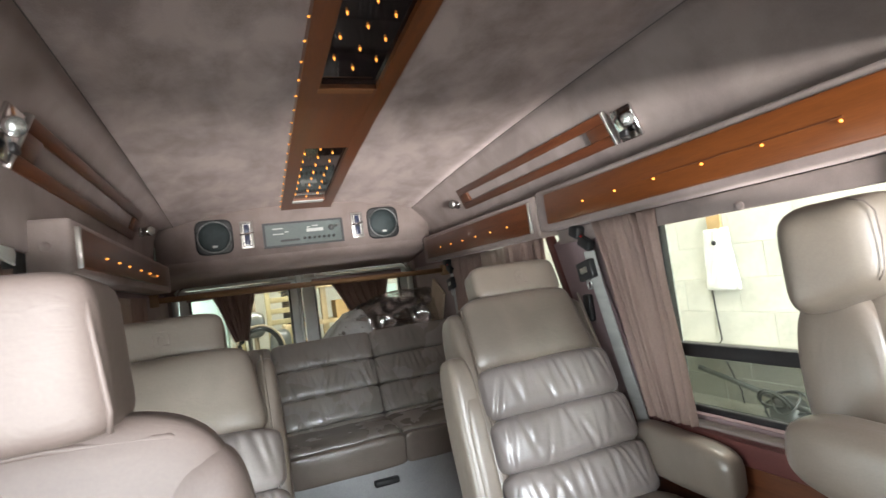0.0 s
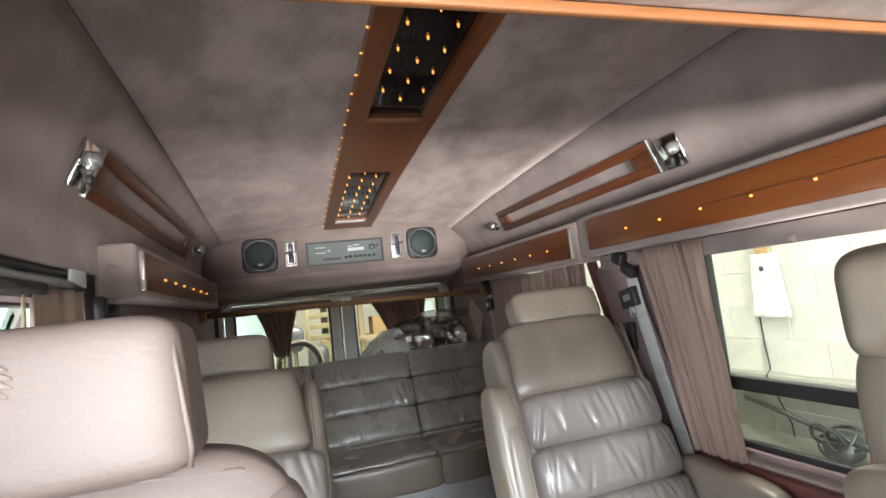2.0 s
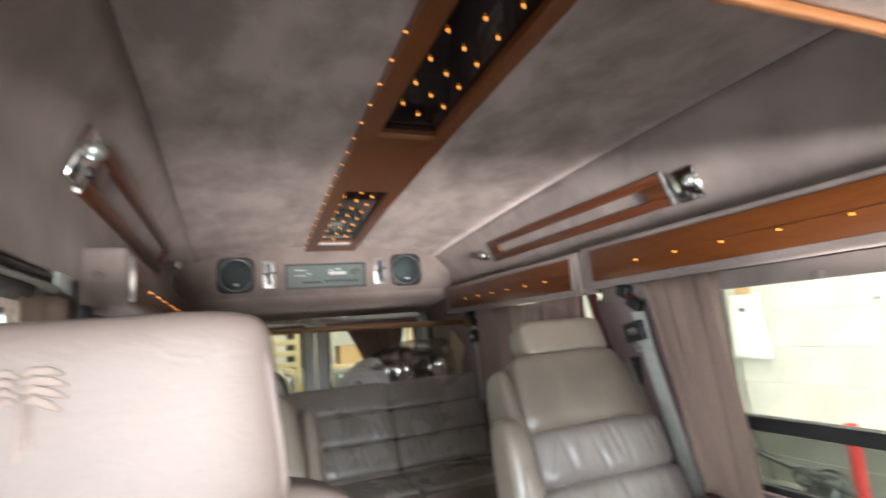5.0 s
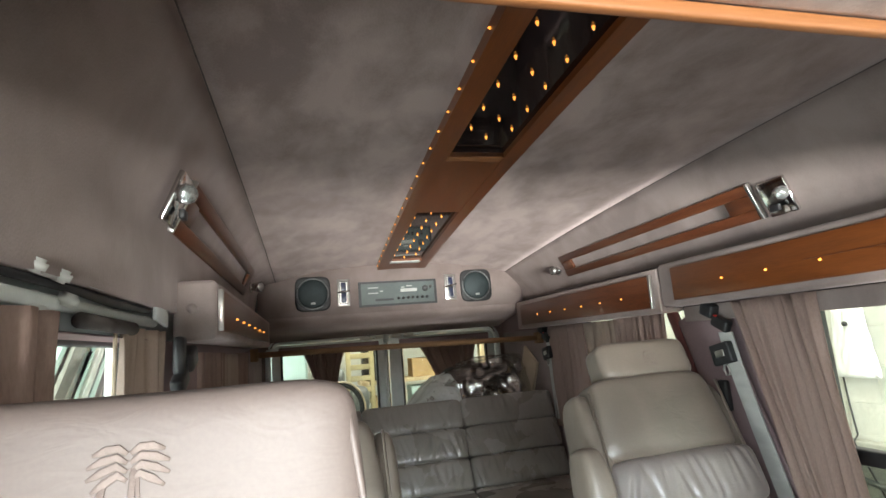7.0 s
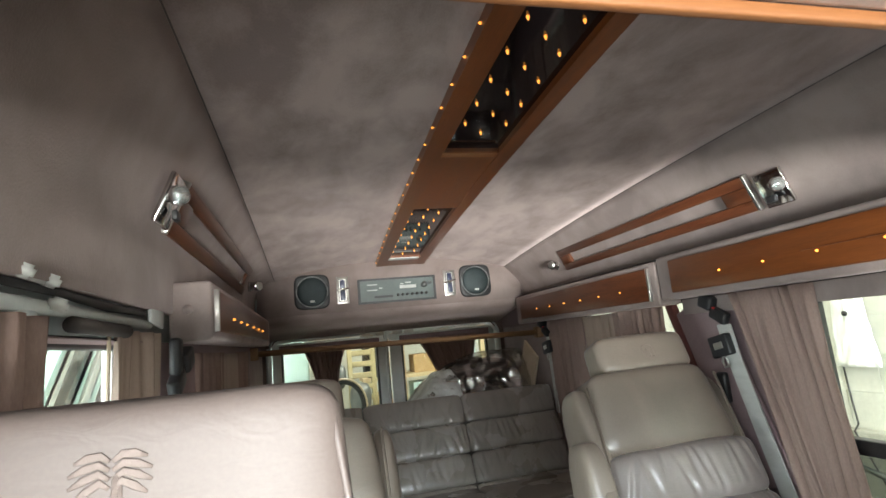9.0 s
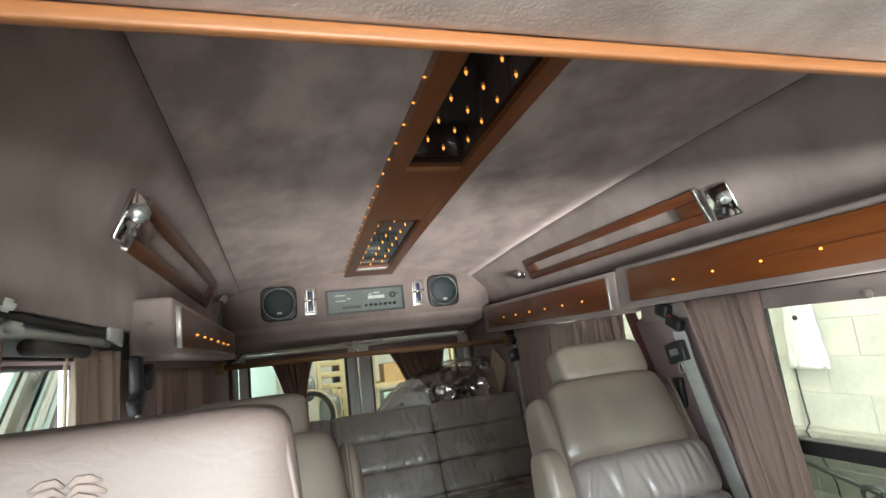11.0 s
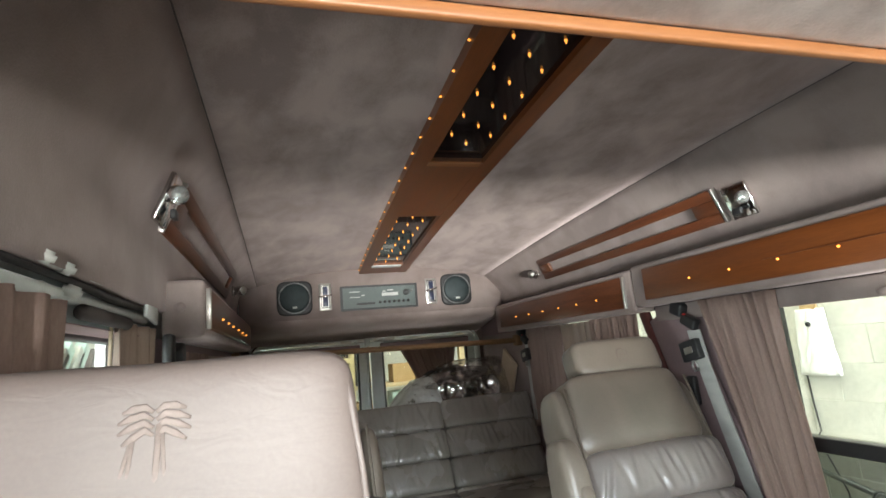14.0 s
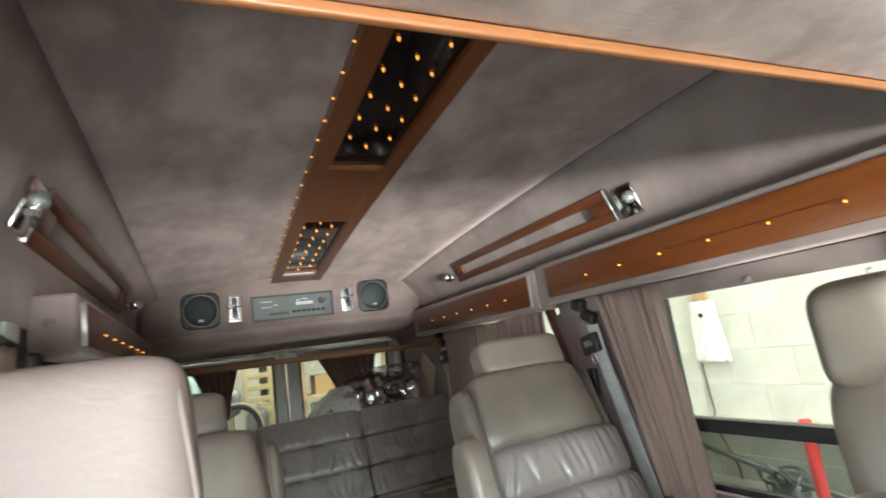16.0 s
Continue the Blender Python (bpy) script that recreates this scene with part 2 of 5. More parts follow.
film_noise, film_bump = fn.new("ShaderNodeTexNoise"), fn.new("ShaderNodeBump")
film_noise.inputs["Scale"].default_value, film_noise.inputs["Detail"].default_value = 9, 2
film_bump.inputs["Strength"].default_value, film_bump.inputs["Distance"].default_value = 0.35, 0.02
fl.new(film_noise.outputs[0], film_bump.inputs["Height"])
fl.new(film_bump.outputs[0], fn["Glossy BSDF"].inputs["Normal"])
M_SHEET = varied("milky_plastic_sheet", (0.6, 0.62, 0.6), (0.78, 0.8, 0.78), big=9, fine=60, rough=(0.15, 0.3), bump=0.3, spec=0.8)
M_BULB, n_, l_, b_ = principled("amber_bulb", (0.9, 0.35, 0.06), 0.2)
b_.inputs["Emission Color"].default_value = (1.0, 0.36, 0.06, 1)
b_.inputs["Emission Strength"].default_value = 1.7


# ---------- mesh helpers ----------
def link_mesh(name, bm, material, smooth=True):
    me = bpy.data.meshes.new(name)
    bm.to_mesh(me)
    bm.free()
    me.materials.append(material)
    if smooth:
        for p in me.polygons:
            p.use_smooth = True
    return new(name, me)


def part(name, bm, material, parent, label="", smooth=True):
    """A part whose mesh is written in world axes."""
    root = parent
    while root.parent:
        root = root.parent
    bmesh.ops.transform(bm, matrix=root.matrix_basis.inverted(), verts=bm.verts[:])
    return piece(name, bm, material, parent, label, smooth)


def thing(name, place=(0, 0, 0), rz=0.0, **tags):
    ob = new(name)
    ob.matrix_world = pose(*place, 0, 0, rz)
    return tagged(ob, **tags)


def piece(name, bm, material, parent, label="", smooth=True):
    """A part whose mesh is written in its thing's own axes."""
    ob = link_mesh(name, bm, material, smooth)
    ob.parent = parent
    if label:
        ob["label"] = label
    return ob


def solid(name, bm, material, smooth=False, **tags):
    return tagged(link_mesh(name, bm, material, smooth), **tags)


def box(x0, x1, y0, y1, z0, z1, bev=0.0, seg=2, bm=None, m=None):
    bm = bm or bmesh.new()
    r = bmesh.ops.create_cube(bm, size=1)
    mat = Matrix.Translation(((x0 + x1) / 2, (y0 + y1) / 2, (z0 + z1) / 2)) @ Matrix.Diagonal((x1 - x0, y1 - y0, z1 - z0, 1))
    bmesh.ops.transform(bm, matrix=(m @ mat) if m else mat, verts=r["verts"])
    if bev:
        es = list({e for v in r["verts"] for e in v.link_edges})
        bmesh.ops.bevel(bm, geom=es, offset=bev, segments=seg, profile=0.5, affect='EDGES')
    return bm


def tube(points, radius, sides=10, bm=None, closed=False, flat=1.0):
    """A round bar along points."""
    bm = bm or bmesh.new()
    pts = [Vector(p) for p in points]
    rings = []
    for i, p in enumerate(pts):
        a = pts[i - 1] if (i or closed) else p
        b = pts[(i + 1) % len(pts)] if (i < len(pts) - 1 or closed) else p
        d = (b - a).normalized()
        u = d.cross(Vector((0, 0, 1)) if abs(d.z) < 0.9 else Vector((1, 0, 0))).normalized()
        v = d.cross(u)
        rad = radius[i] if isinstance(radius, (list, tuple)) else radius
        rings.append([bm.verts.new(p + (u * math.cos(q) + v * math.sin(q) * flat) * rad) for q in (2 * math.pi * k / sides for k in range(sides))])
    n = len(rings)
    for i in range(n if closed else n - 1):
        a, b = rings[i], rings[(i + 1) % n]
        for k in range(sides):
            bm.faces.new((a[k], a[(k + 1) % sides], b[(k + 1) % sides], b[k]))
    if not closed:
        bm.faces.new(rings[0][::-1])
        bm.faces.new(rings[-1])
    return bm


def disc(centre, axis, radius, depth, sides=32, bev=0.0, bm=None):
    bm = bm or bmesh.new()
    r = bmesh.ops.create_cone(bm, cap_ends=True, segments=sides, radius1=radius, radius2=radius, depth=depth)
    q = Vector((0, 0, 1)).rotation_difference(Vector(axis)).to_matrix().to_4x4()
    if bev:
        es = [e for e in {e for v in r["verts"] for e in v.link_edges} if any(len(f.verts) > 4 for f in e.link_faces)]
        bmesh.ops.bevel(bm, geom=es, offset=bev, segments=2, affect='EDGES')
    bmesh.ops.transform(bm, matrix=Matrix.Translation(centre) @ q, verts=bm.verts[:] if bev else r["verts"])
    return bm


def cushion(w, d, h, n=14, power=5.0, wrinkle=0.0, seed=0, taper=0.0, belly=0.0, folds=0.0):
    """A stuffed pad, w wide (x), d deep (y), h high (z), centred on 0. taper narrows its top, folds are creases down its front."""
    rnd = random.Random(seed * 13 + 5)
    count = int(w / 0.036) if folds else 0
    creases = [((k + 0.5 + rnd.uniform(-0.4, 0.4)) / count * w - w / 2, rnd.uniform(-0.18, 0.18), rnd.uniform(0.005, 0.010), rnd.uniform(0.4, 1.0), rnd.choice((-1, 1, 1.4)))
               for k in range(count)]
    bm = bmesh.new()
    bmesh.ops.create_cube(bm, size=2)
    bmesh.ops.subdivide_edges(bm, edges=bm.edges[:], cuts=n, use_grid_fill=True)
    for v in bm.verts:
        p = v.co
        s = (abs(p.x) ** power + abs(p.y) ** power + abs(p.z) ** power) ** (1 / power)
        q = p / s
        edge = (1 - abs(q.x) ** 4) * (1 - abs(q.z) ** 4)
        x = q.x * w / 2 * (1 - taper * (q.z + 1) / 2)
        y = q.y * d / 2
        z = q.z * h / 2
        if q.y < 0:
            y -= belly * edge
            for cx, slant, wide, deep, up in creases:
                t = (x - cx - slant * q.z * h) / wide
                if abs(t) < 4:
                    run = max(0.0, min(1.0, 0.75 + up * q.z * 0.8))
                    y += folds * deep * run * (math.exp(-t * t) - 0.35 * math.exp(-(abs(t) - 2) ** 2)) * edge ** 0.3
        if wrinkle:
            k = noise.noise_vector(Vector((x * 7, y * 7, z * 7 + seed * 3.1))) * wrinkle
            x, y, z = x + k.x, y + k.y, z + k.z
        v.co = (x, y, z)
    return bm


def moved(bm, m):
    bmesh.ops.transform(bm, matrix=m, verts=bm.verts[:])
    return bm


def sheet(profile, ys, close=None):
    """A skin through the points profile(y) for each y."""
    bm = bmesh.new()
    rows = [[bm.verts.new(p) for p in profile(y)] for y in ys]
    for a, b in zip(rows, rows[1:]):
        for k in range(len(a) - 1):
            bm.faces.new((a[k], a[k + 1], b[k + 1], b[k]))
    return bm


def thick(ob, amount, offset=1.0):
    mod = ob.modifiers.new("thickness", 'SOLIDIFY')
    mod.thickness, mod.offset = amount, offset
    return ob


def plate_with_holes(axis, at, depth, a0, a1, b0, b1, holes):
    """An upright slab with rectangular openings: axis 'x' or 'y', its front face at at; a runs along, b up."""
    bm = bmesh.new()
    us = sorted({a0, a1, *[h[0] for h in holes], *[h[1] for h in holes]})
    vs = sorted({b0, b1, *[h[2] for h in holes], *[h[3] for h in holes]})
    for i in range(len(us) - 1):
        for j in range(len(vs) - 1):
            cu, cv = (us[i] + us[i + 1]) / 2, (vs[j] + vs[j + 1]) / 2
            if any(h[0] < cu < h[1] and h[2] < cv < h[3] for h in holes):
                continue
            if axis == 'x':
                box(at, at + depth, us[i], us[i + 1], vs[j], vs[j + 1], bm=bm)
            else:
                box(us[i], us[i + 1], at, at + depth, vs[j], vs[j + 1], bm=bm)
    bmesh.ops.remove_doubles(bm, verts=bm.verts[:], dist=1e-5)
    seen = {}
    for f in bm.faces[:]:
        seen.setdefault(tuple(round(c, 4) for c in f.calc_center_median()), []).append(f)
    bmesh.ops.delete(bm, geom=[f for fs in seen.values() if len(fs) > 1 for f in fs], context='FACES')
    return bm


def curtain(length, height, waves, amp, top_gather=0.0, bottom_gather=0.0, seed=1, steps=90, rows=16):
    """A hanging cloth along y from 0, from z 0 down to -height, folded towards x."""
    rnd = random.Random(seed)
    ph = [rnd.uniform(0, 6.3) for _ in range(4)]

    def row(z):
        f = -z / height
        out = []
        squeeze = 1 - top_gather * (1 - f) - bottom_gather * f
        for i in range(steps + 1):
            u = i / steps
            a = amp * (0.75 + 0.4 * math.sin(3 * u * 6.28 + ph[2]))
            x = a * math.sin(u * waves * 6.283 + ph[0] + 0.5 * math.sin(f * 3 + ph[1])) + 0.3 * a * math.sin(u * waves * 13.7 + ph[3] + f * 2)
            out.append((x, u * length * squeeze + 0.006 * math.sin(f * 5 + u * 9), z))
        return out
    return sheet(row, [-height * k / rows for k in range(rows + 1)])


# ---------- van shell ----------
def crown(y):
    return 1.872 - 0.015 * (y - 0.4) ** 2


EDGE = 0.078


def roof_row(y):
    c = crown(y)
    out = []
    for i in range(25):
        x = -0.70 + 1.4 * i / 24
        out.append((x, y, c - EDGE * (abs(x) / 0.7) ** 2.4))
    return out


def side_row(sign, low):
    def row(y):
        c = crown(y) - EDGE
        if sign > 0:
            pts = [(0.70 + 0.108 * k / 8 + 0.007 * math.sin(math.pi * k / 8), c + (1.555 - c) * k / 8) for k in range(9)] + [(0.818, 1.515)]
        else:
            d = c - 1.665
            pts = [(0.70, c), (0.735, c - 0.4 * d), (0.761, c - 0.75 * d), (0.776, 1.665), (0.801, 1.608), (0.813, 1.58), (0.82, 1.52)]
        pts.append((0.822, low))
        return [(sign * x, y, z) for x, z in pts]
    return row


LONG = [0.28 + 0.06 * k for k in range(50)]
ceiling = solid("ceiling", sheet(roof_row, LONG), M_CEIL, True, label="mauve-grey velour headliner of the raised van roof", category="ceiling", kind="structure")
thick(ceiling, 0.02, 1.0)
for nm, sg, low in (("wall_upper_driver", 1, 1.47), ("wall_upper_door", -1, 1.385)):
    w = solid(nm, sheet(side_row(sg, low), LONG), M_WALL, True, label="mauve velour padded upper side wall", category="wall", kind="structure")
    thick(w, 0.02, 1.0 if sg > 0 else -1.0)

# dark cords standing in for the shade along the roof creases
for nm, sg in (("crease_shade_driver", 1), ("crease_shade_door", -1)):
    solid(nm, tube([(sg * 0.70, y, crown(y) - EDGE - 0.001) for y in LONG[:49]], 0.0016, 6), M_DARK_LINE, True, label="dark cord standing in for shade in the roof crease", category="trim", kind="structure")

# another dark cord, drawn for the shade in the groove above the valance
solid("valance_groove_shade", tube([(0.816, 0.3 + 0.1 * k, 1.489) for k in range(29)], 0.005, 6), M_DARK_LINE, True, label="dark cord standing in for shade in the groove above the window valance", category="trim", kind="structure")
# floor
solid("floor", box(-0.95, 0.95, -1.2, 3.7, -0.06, 0.0), M_CARPET, label="dark red-brown carpeted van floor", category="floor", kind="structure")

# driver side wall with its two windows
solid("wall_driver_side", plate_with_holes('x', 0.835, 0.06, 0.2, 3.68, 0.0, 1.47, [(0.46, 1.219, 0.70, 1.33), (1.62, 2.5, 0.75, 1.33)]),
      M_PLUM, label="plum cloth covered van side wall", category="wall", kind="structure")
solid("wall_driver_shell", plate_with_holes('x', 0.895, 0.02, -1.1, 3.7, -0.5, 1.9, [(0.43, 1.23, 0.67, 1.36), (1.59, 2.53, 0.72, 1.36), (-0.62, 0.12, 0.95, 1.42)]),
      M_WHITE, label="white painted steel van body side", category="wall", kind="structure")
# door side wall
# opening runs far below the seen window, to let the side fill in
solid("wall_door_side", plate_with_holes('x', -0.895, 0.06, 0.2, 3.68, 0.0, 1.32, [(0.52, 1.30, 0.26, 1.318), (2.1, 2.5, 0.78, 1.285)]),
      M_PLUM, label="plum cloth covered side door and wall", category="wall", kind="structure")
solid("wall_door_shell", plate_with_holes('x', -0.955, 0.02, -1.1, 3.7, -0.5, 1.9, [(0.50, 1.32, 0.24, 1.32), (2.08, 2.52, 0.76, 1.3), (-0.62, 0.12, 0.95, 1.42)]),
      M_WHITE, label="white painted steel van body side", category="wall", kind="structure")
# roof shell and cab
solid("roof_shell", box(-0.95, 0.92, 0.2, 3.72, 1.91, 1.925), M_WHITE, label="white raised roof shell", category="roof", kind="structure")
solid("header_panel", box(-0.88, 0.88, -0.75, 0.325, 1.512, 1.56, 0.008), M_HEAD, True, label="pale brushed velour overhead cab panel", category="ceiling", kind="structure")
solid("cab_roof_shell", box(-0.95, 0.92, -1.0, 0.3, 1.58, 1.6), M_WHITE, label="white cab roof shell", category="roof", kind="structure")
solid("header_riser", box(-0.9, 0.9, 0.2, 0.24, 1.6, 1.91), M_CEIL, label="velour riser above the cab header", category="wall", kind="structure")
solid("header_trim", box(-0.84, 0.83, 0.322, 0.333, 1.5005, 1.514, 0.003, 3), M_TRIM, True, label="orange varnished wood strip edging the cab header", category="trim", kind="structure")
solid("dashboard", box(-0.88, 0.88, -1.07, -0.62, 0.45, 0.82, 0.06, 4), M_BLACK, True, label="dark padded dashboard", category="dashboard", kind="structure")
solid("cab_bulkhead", plate_with_holes('y', -1.12, 0.04, -0.95, 0.92, -0.5, 1.6, [(-0.80, 0.80, 0.84, 1.5)]), M_WHITE, label="white windscreen frame", category="wall", kind="structure")

# ---------- rear overhead console ----------
def rear_console():
    ob = thing("overhead_console", (0, 3.15, 1.44), label="mauve velour overhead console above the rear doors", category="console")
    bm = bmesh.new()
    n = 30
    top = [(-0.80 + 1.6 * i / n) for i in range(n + 1)]
    front = [bm.verts.new((x, 3.15, crown(3.15) - EDGE * (min(abs(x), 0.72) / 0.7) ** 2.4 + 0.01)) for x in top]
    foot = [bm.verts.new((x, 3.15, 1.475)) for x in top]
    lip = [bm.verts.new((x, 3.2, 1.43)) for x in top]
    back = [bm.verts.new((x, 3.66, 1.35)) for x in top]
    for a, b in ((front, foot),):
        for i in range(n):
            bm.faces.new((a[i], a[i + 1], b[i + 1], b[i]))
    under = bmesh.new()
    rows = [[under.verts.new(v.co) for v in r] for r in (foot, lip, back)]
    bmesh.ops.delete(bm, geom=lip + back, context='VERTS')
    for a, b in zip(rows, rows[1:]):
        for i in range(n):
            under.faces.new((a[i], a[i + 1], b[i + 1], b[i]))
    thick(part("face_panel", bm, M_CONSOLE_LIT, ob), 0.012, 1.0)
    thick(part("underside", under, M_CONSOLE_LIT, ob), 0.012, 1.0)
    return ob


rear_console()


def speaker(x, z):
    ob = thing("loudspeaker", (x, 3.15, z), label="square black loudspeaker with round mesh grille", category="loudspeaker", group="console loudspeakers")
    sb = bmesh.new()
    rim = []
    for k in range(48):
        q = 2 * math.pi * k / 48
        c, d = math.cos(q), math.sin(q)
        r = 0.1 / (abs(c) ** 5 + abs(d) ** 5) ** 0.2
        rim.append((r * c, r * d))
    rings = [[sb.verts.new((x * f, y, z * f)) for x, z in rim] for f, y in ((1.0, 0.004), (1.0, -0.010), (0.96, -0.015), (0.86, -0.015))]
    for ra, rb_ in zip(rings, rings[1:]):
        for k in range(48):
            sb.faces.new((ra[k], ra[(k + 1) % 48], rb_[(k + 1) % 48], rb_[k]))
    sb.faces.new(rings[-1])
    bmesh.ops.recalc_face_normals(sb, faces=sb.faces[:])
    piece("surround", sb, M_BLACK, ob)
    piece("bezel", tube([(0.088 * math.cos(a), -0.016, 0.088 * math.sin(a)) for a in [2 * math.pi * k / 40 for k in range(40)]], 0.004, 8, closed=True), M_STEEL, ob, "grey bezel ring")
    bm = bmesh.new()
    bmesh.ops.create_uvsphere(bm, u_segments=36, v_segments=14, radius=0.084)
    for v in bm.verts:
        v.co = (v.co.x, -0.012 + (-0.018 if v.co.z > 0 else 0.004) * abs(v.co.z) / 0.084, v.co.y)
    piece("grille", bm, M_GRILLE, ob, "dark mesh grille")
    piece("badge", box(-0.013, 0.013, -0.034, -0.026, -0.062, -0.05, 0.002), M_LIGHTGREY, ob, "pale maker's badge")
    return ob


speaker(-0.495, 1.602)
speaker(0.495, 1.602)


M_ROCKER = varied("blue_black_plastic", (0.015, 0.02, 0.05), (0.03, 0.04, 0.09), big=15, fine=200, rough=(0.2, 0.35), bump=0.05)


def switch_plate(x, z, lever):
    ob = thing("switch_plate", (x, 3.15, z), label="chrome-framed plate with two blue-black rocker switches", category="switch", group="console switches")
    piece("frame", box(-0.036, 0.036, -0.008, 0.002, -0.080, 0.080, 0.004), M_SATIN, ob)
    piece("inset", box(-0.025, 0.025, -0.010, -0.007, -0.068, 0.068, 0.002), M_BLACK, ob, "black inset")
    piece("inner_rim", plate_with_holes('y', -0.014, 0.005, -0.021, 0.021, -0.062, 0.062, [(-0.0155, 0.0155, -0.056, 0.056)]), M_SATIN, ob, "bright inner rim", False)
    for dz in (0.033, -0.033):
        bm = box(-0.014, 0.014, -0.017, -0.009, dz - 0.026, dz + 0.026, 0.003)
        piece("rocker", bm, M_ROCKER, ob, "blue-black rocker switch")
    piece("lever", tube([(-0.036, -0.02, 0.0), (0, -0.024, lever), (0.036, -0.02, lever * 2)], 0.005, 8), M_CHROME, ob, "chrome lever")
    return ob


switch_plate(-0.32, 1.601, 0.004)
switch_plate(0.33, 1.601, 0.008)


def stereo():
    ob = thing("car_stereo", (0.003, 3.15, 1.582), label="grey car stereo under a smoked cover plate", category="stereo")
    piece("cover_frame", plate_with_holes('y', -0.012, 0.014, -0.236, 0.236, -0.074, 0.074, [(-0.222, 0.222, -0.062, 0.062)]), M_BLACK, ob, "thin black frame", False)
    face = piece("face", box(-0.224, 0.224, -0.007, 0.0, -0.064, 0.064), M_GREY, ob, "grey-green control face", False)
    piece("cassette_slot", box(-0.14, -0.03, -0.010, -0.006, -0.043, -0.03), M_BLACK, face, "black cassette slot", False)
    piece("display", box(0.015, 0.115, -0.010, -0.006, 0.005, 0.024), M_LIGHTGREY, face, "pale display window", False)
    piece("display", box(0.05, 0.085, -0.010, -0.006, 0.036, 0.042), M_LIGHTGREY, face, "", False)
    for bx, bz, w in ((-0.15, 0.034, 0.06), (-0.15, 0.002, 0.06), (-0.1, 0.012, 0.02), (0.03, 0.03, 0.02)):
        piece("marking", box(bx - w / 2, bx + w / 2, -0.009, -0.006, bz, bz + 0.006), M_LIGHTGREY, face, "", False)
    for k in range(7):
        piece("knob", disc((0.0 + 0.029 * k, -0.012, -0.032), (0, 1, 0), 0.0085, 0.014, 16), M_BLACK, face)
    piece("volume_knob", disc((0.165, -0.014, 0.02), (0, 1, 0), 0.019, 0.018, 24, 0.003), M_STEEL, face)
    piece("tuning_knob", disc((0.2, -0.012, 0.03), (0, 1, 0), 0.01, 0.014, 20, 0.002), M_STEEL, face)
    return ob


stereo()


# ---------- ceiling light strip ----------
def strip_x(y):
    return -0.029 + 0.0245 * (y - 0.8)


def strip_z(y):
    return crown(y) - 0.004


def strip():
    ob = thing("ceiling_light_strip", (0, 0.4, strip_z(0.4)), label="long varnished wood ceiling strip with smoked light panels", category="ceiling light")
    W, G, T = 0.143, 0.09, 0.03
    holes = [(0.42, 1.49), (2.07, 2.96)]

    def slab(y0, y1, x0, x1, z_up, z_dn):
        bm = bmesh.new()
        k = max(2, int((y1 - y0) / 0.1))
        rows = []
        for i in range(k + 1):
            y = y0 + (y1 - y0) * i / k
            c, z = strip_x(y), strip_z(y)
            rows.append([bm.verts.new((c + x, y, z + dz)) for x, dz in ((x0, z_up), (x0, z_dn), (x1, z_dn), (x1, z_up))])
        for a, b in zip(rows, rows[1:]):
            for j in range(4):
                bm.faces.new((a[j], a[(j + 1) % 4], b[(j + 1) % 4], b[j]))
        bm.faces.new(rows[0])
        bm.faces.new(rows[-1][::-1])
        bmesh.ops.recalc_face_normals(bm, faces=bm.faces[:])
        return bm
    for sg in (-1, 1):
        a, b = (-W, -G + 0.007) if sg < 0 else (G + 0.008, W + 0.006)
        part("side_rail", slab(0.36, 3.135, a, b, 0.0, -T), M_WOOD, ob, "", False)
    for y0, y1 in ((0.36, 0.42), (1.49, 2.07), (2.96, 3.135)):
        part("cross_board", slab(y0, y1, -G + 0.007, G + 0.008, -0.001, -T + 0.002), M_WOOD, ob, "", False)
    panels = []
    for y0, y1 in holes:
        panels.append(part("smoked_panel", slab(y0, y1, -G + 0.007, G + 0.008, 0.0, -0.012), M_SMOKE, ob, "dark smoked acrylic panel", False))
    part("end_plate", slab(1.48, 1.512, -0.087, 0.087, -T + 0.002, -T - 0.003), M_TRIM, ob, "pale wood stop bar", False)
    part("end_plate", slab(2.945, 2.985, -0.088, 0.085, -T + 0.002, -T - 0.003), M_LIGHTGREY, ob, "white end plate", False)
    # bulbs: pairs and single ones in turn, and a row along the edge
    for panel, y0, rows, x_mid in ((panels[0], 0.551, 15, 0.004), (panels[1], 2.118, 15, -0.012)):
        step = 0.0587 if panel is panels[0] else 0.0565
        for k in range(rows):
            y = y0 + step * k
            for x in ((x_mid,) if k % 2 == 0 else (x_mid - 0.062, x_mid + 0.058)):
                p = (strip_x(y) + x, y, strip_z(y) - 0.0145)
                part("bulb", tube([(p[0], p[1], p[2] + 0.004), p, (p[0], p[1], p[2] - 0.007)], [0.003, 0.0038, 0.0014], 6), M_BULB, panel)
    for k in range(23):
        y = 0.52 + 0.1175 * k
        p = (strip_x(y) - W - 0.002, y, strip_z(y) - 0.014)
        part("edge_bulb", tube([(p[0] + 0.003, p[1], p[2]), p, (p[0] - 0.004, p[1], p[2])], [0.0024, 0.0032, 0.0012], 6), M_BULB, ob)
    return ob


strip()


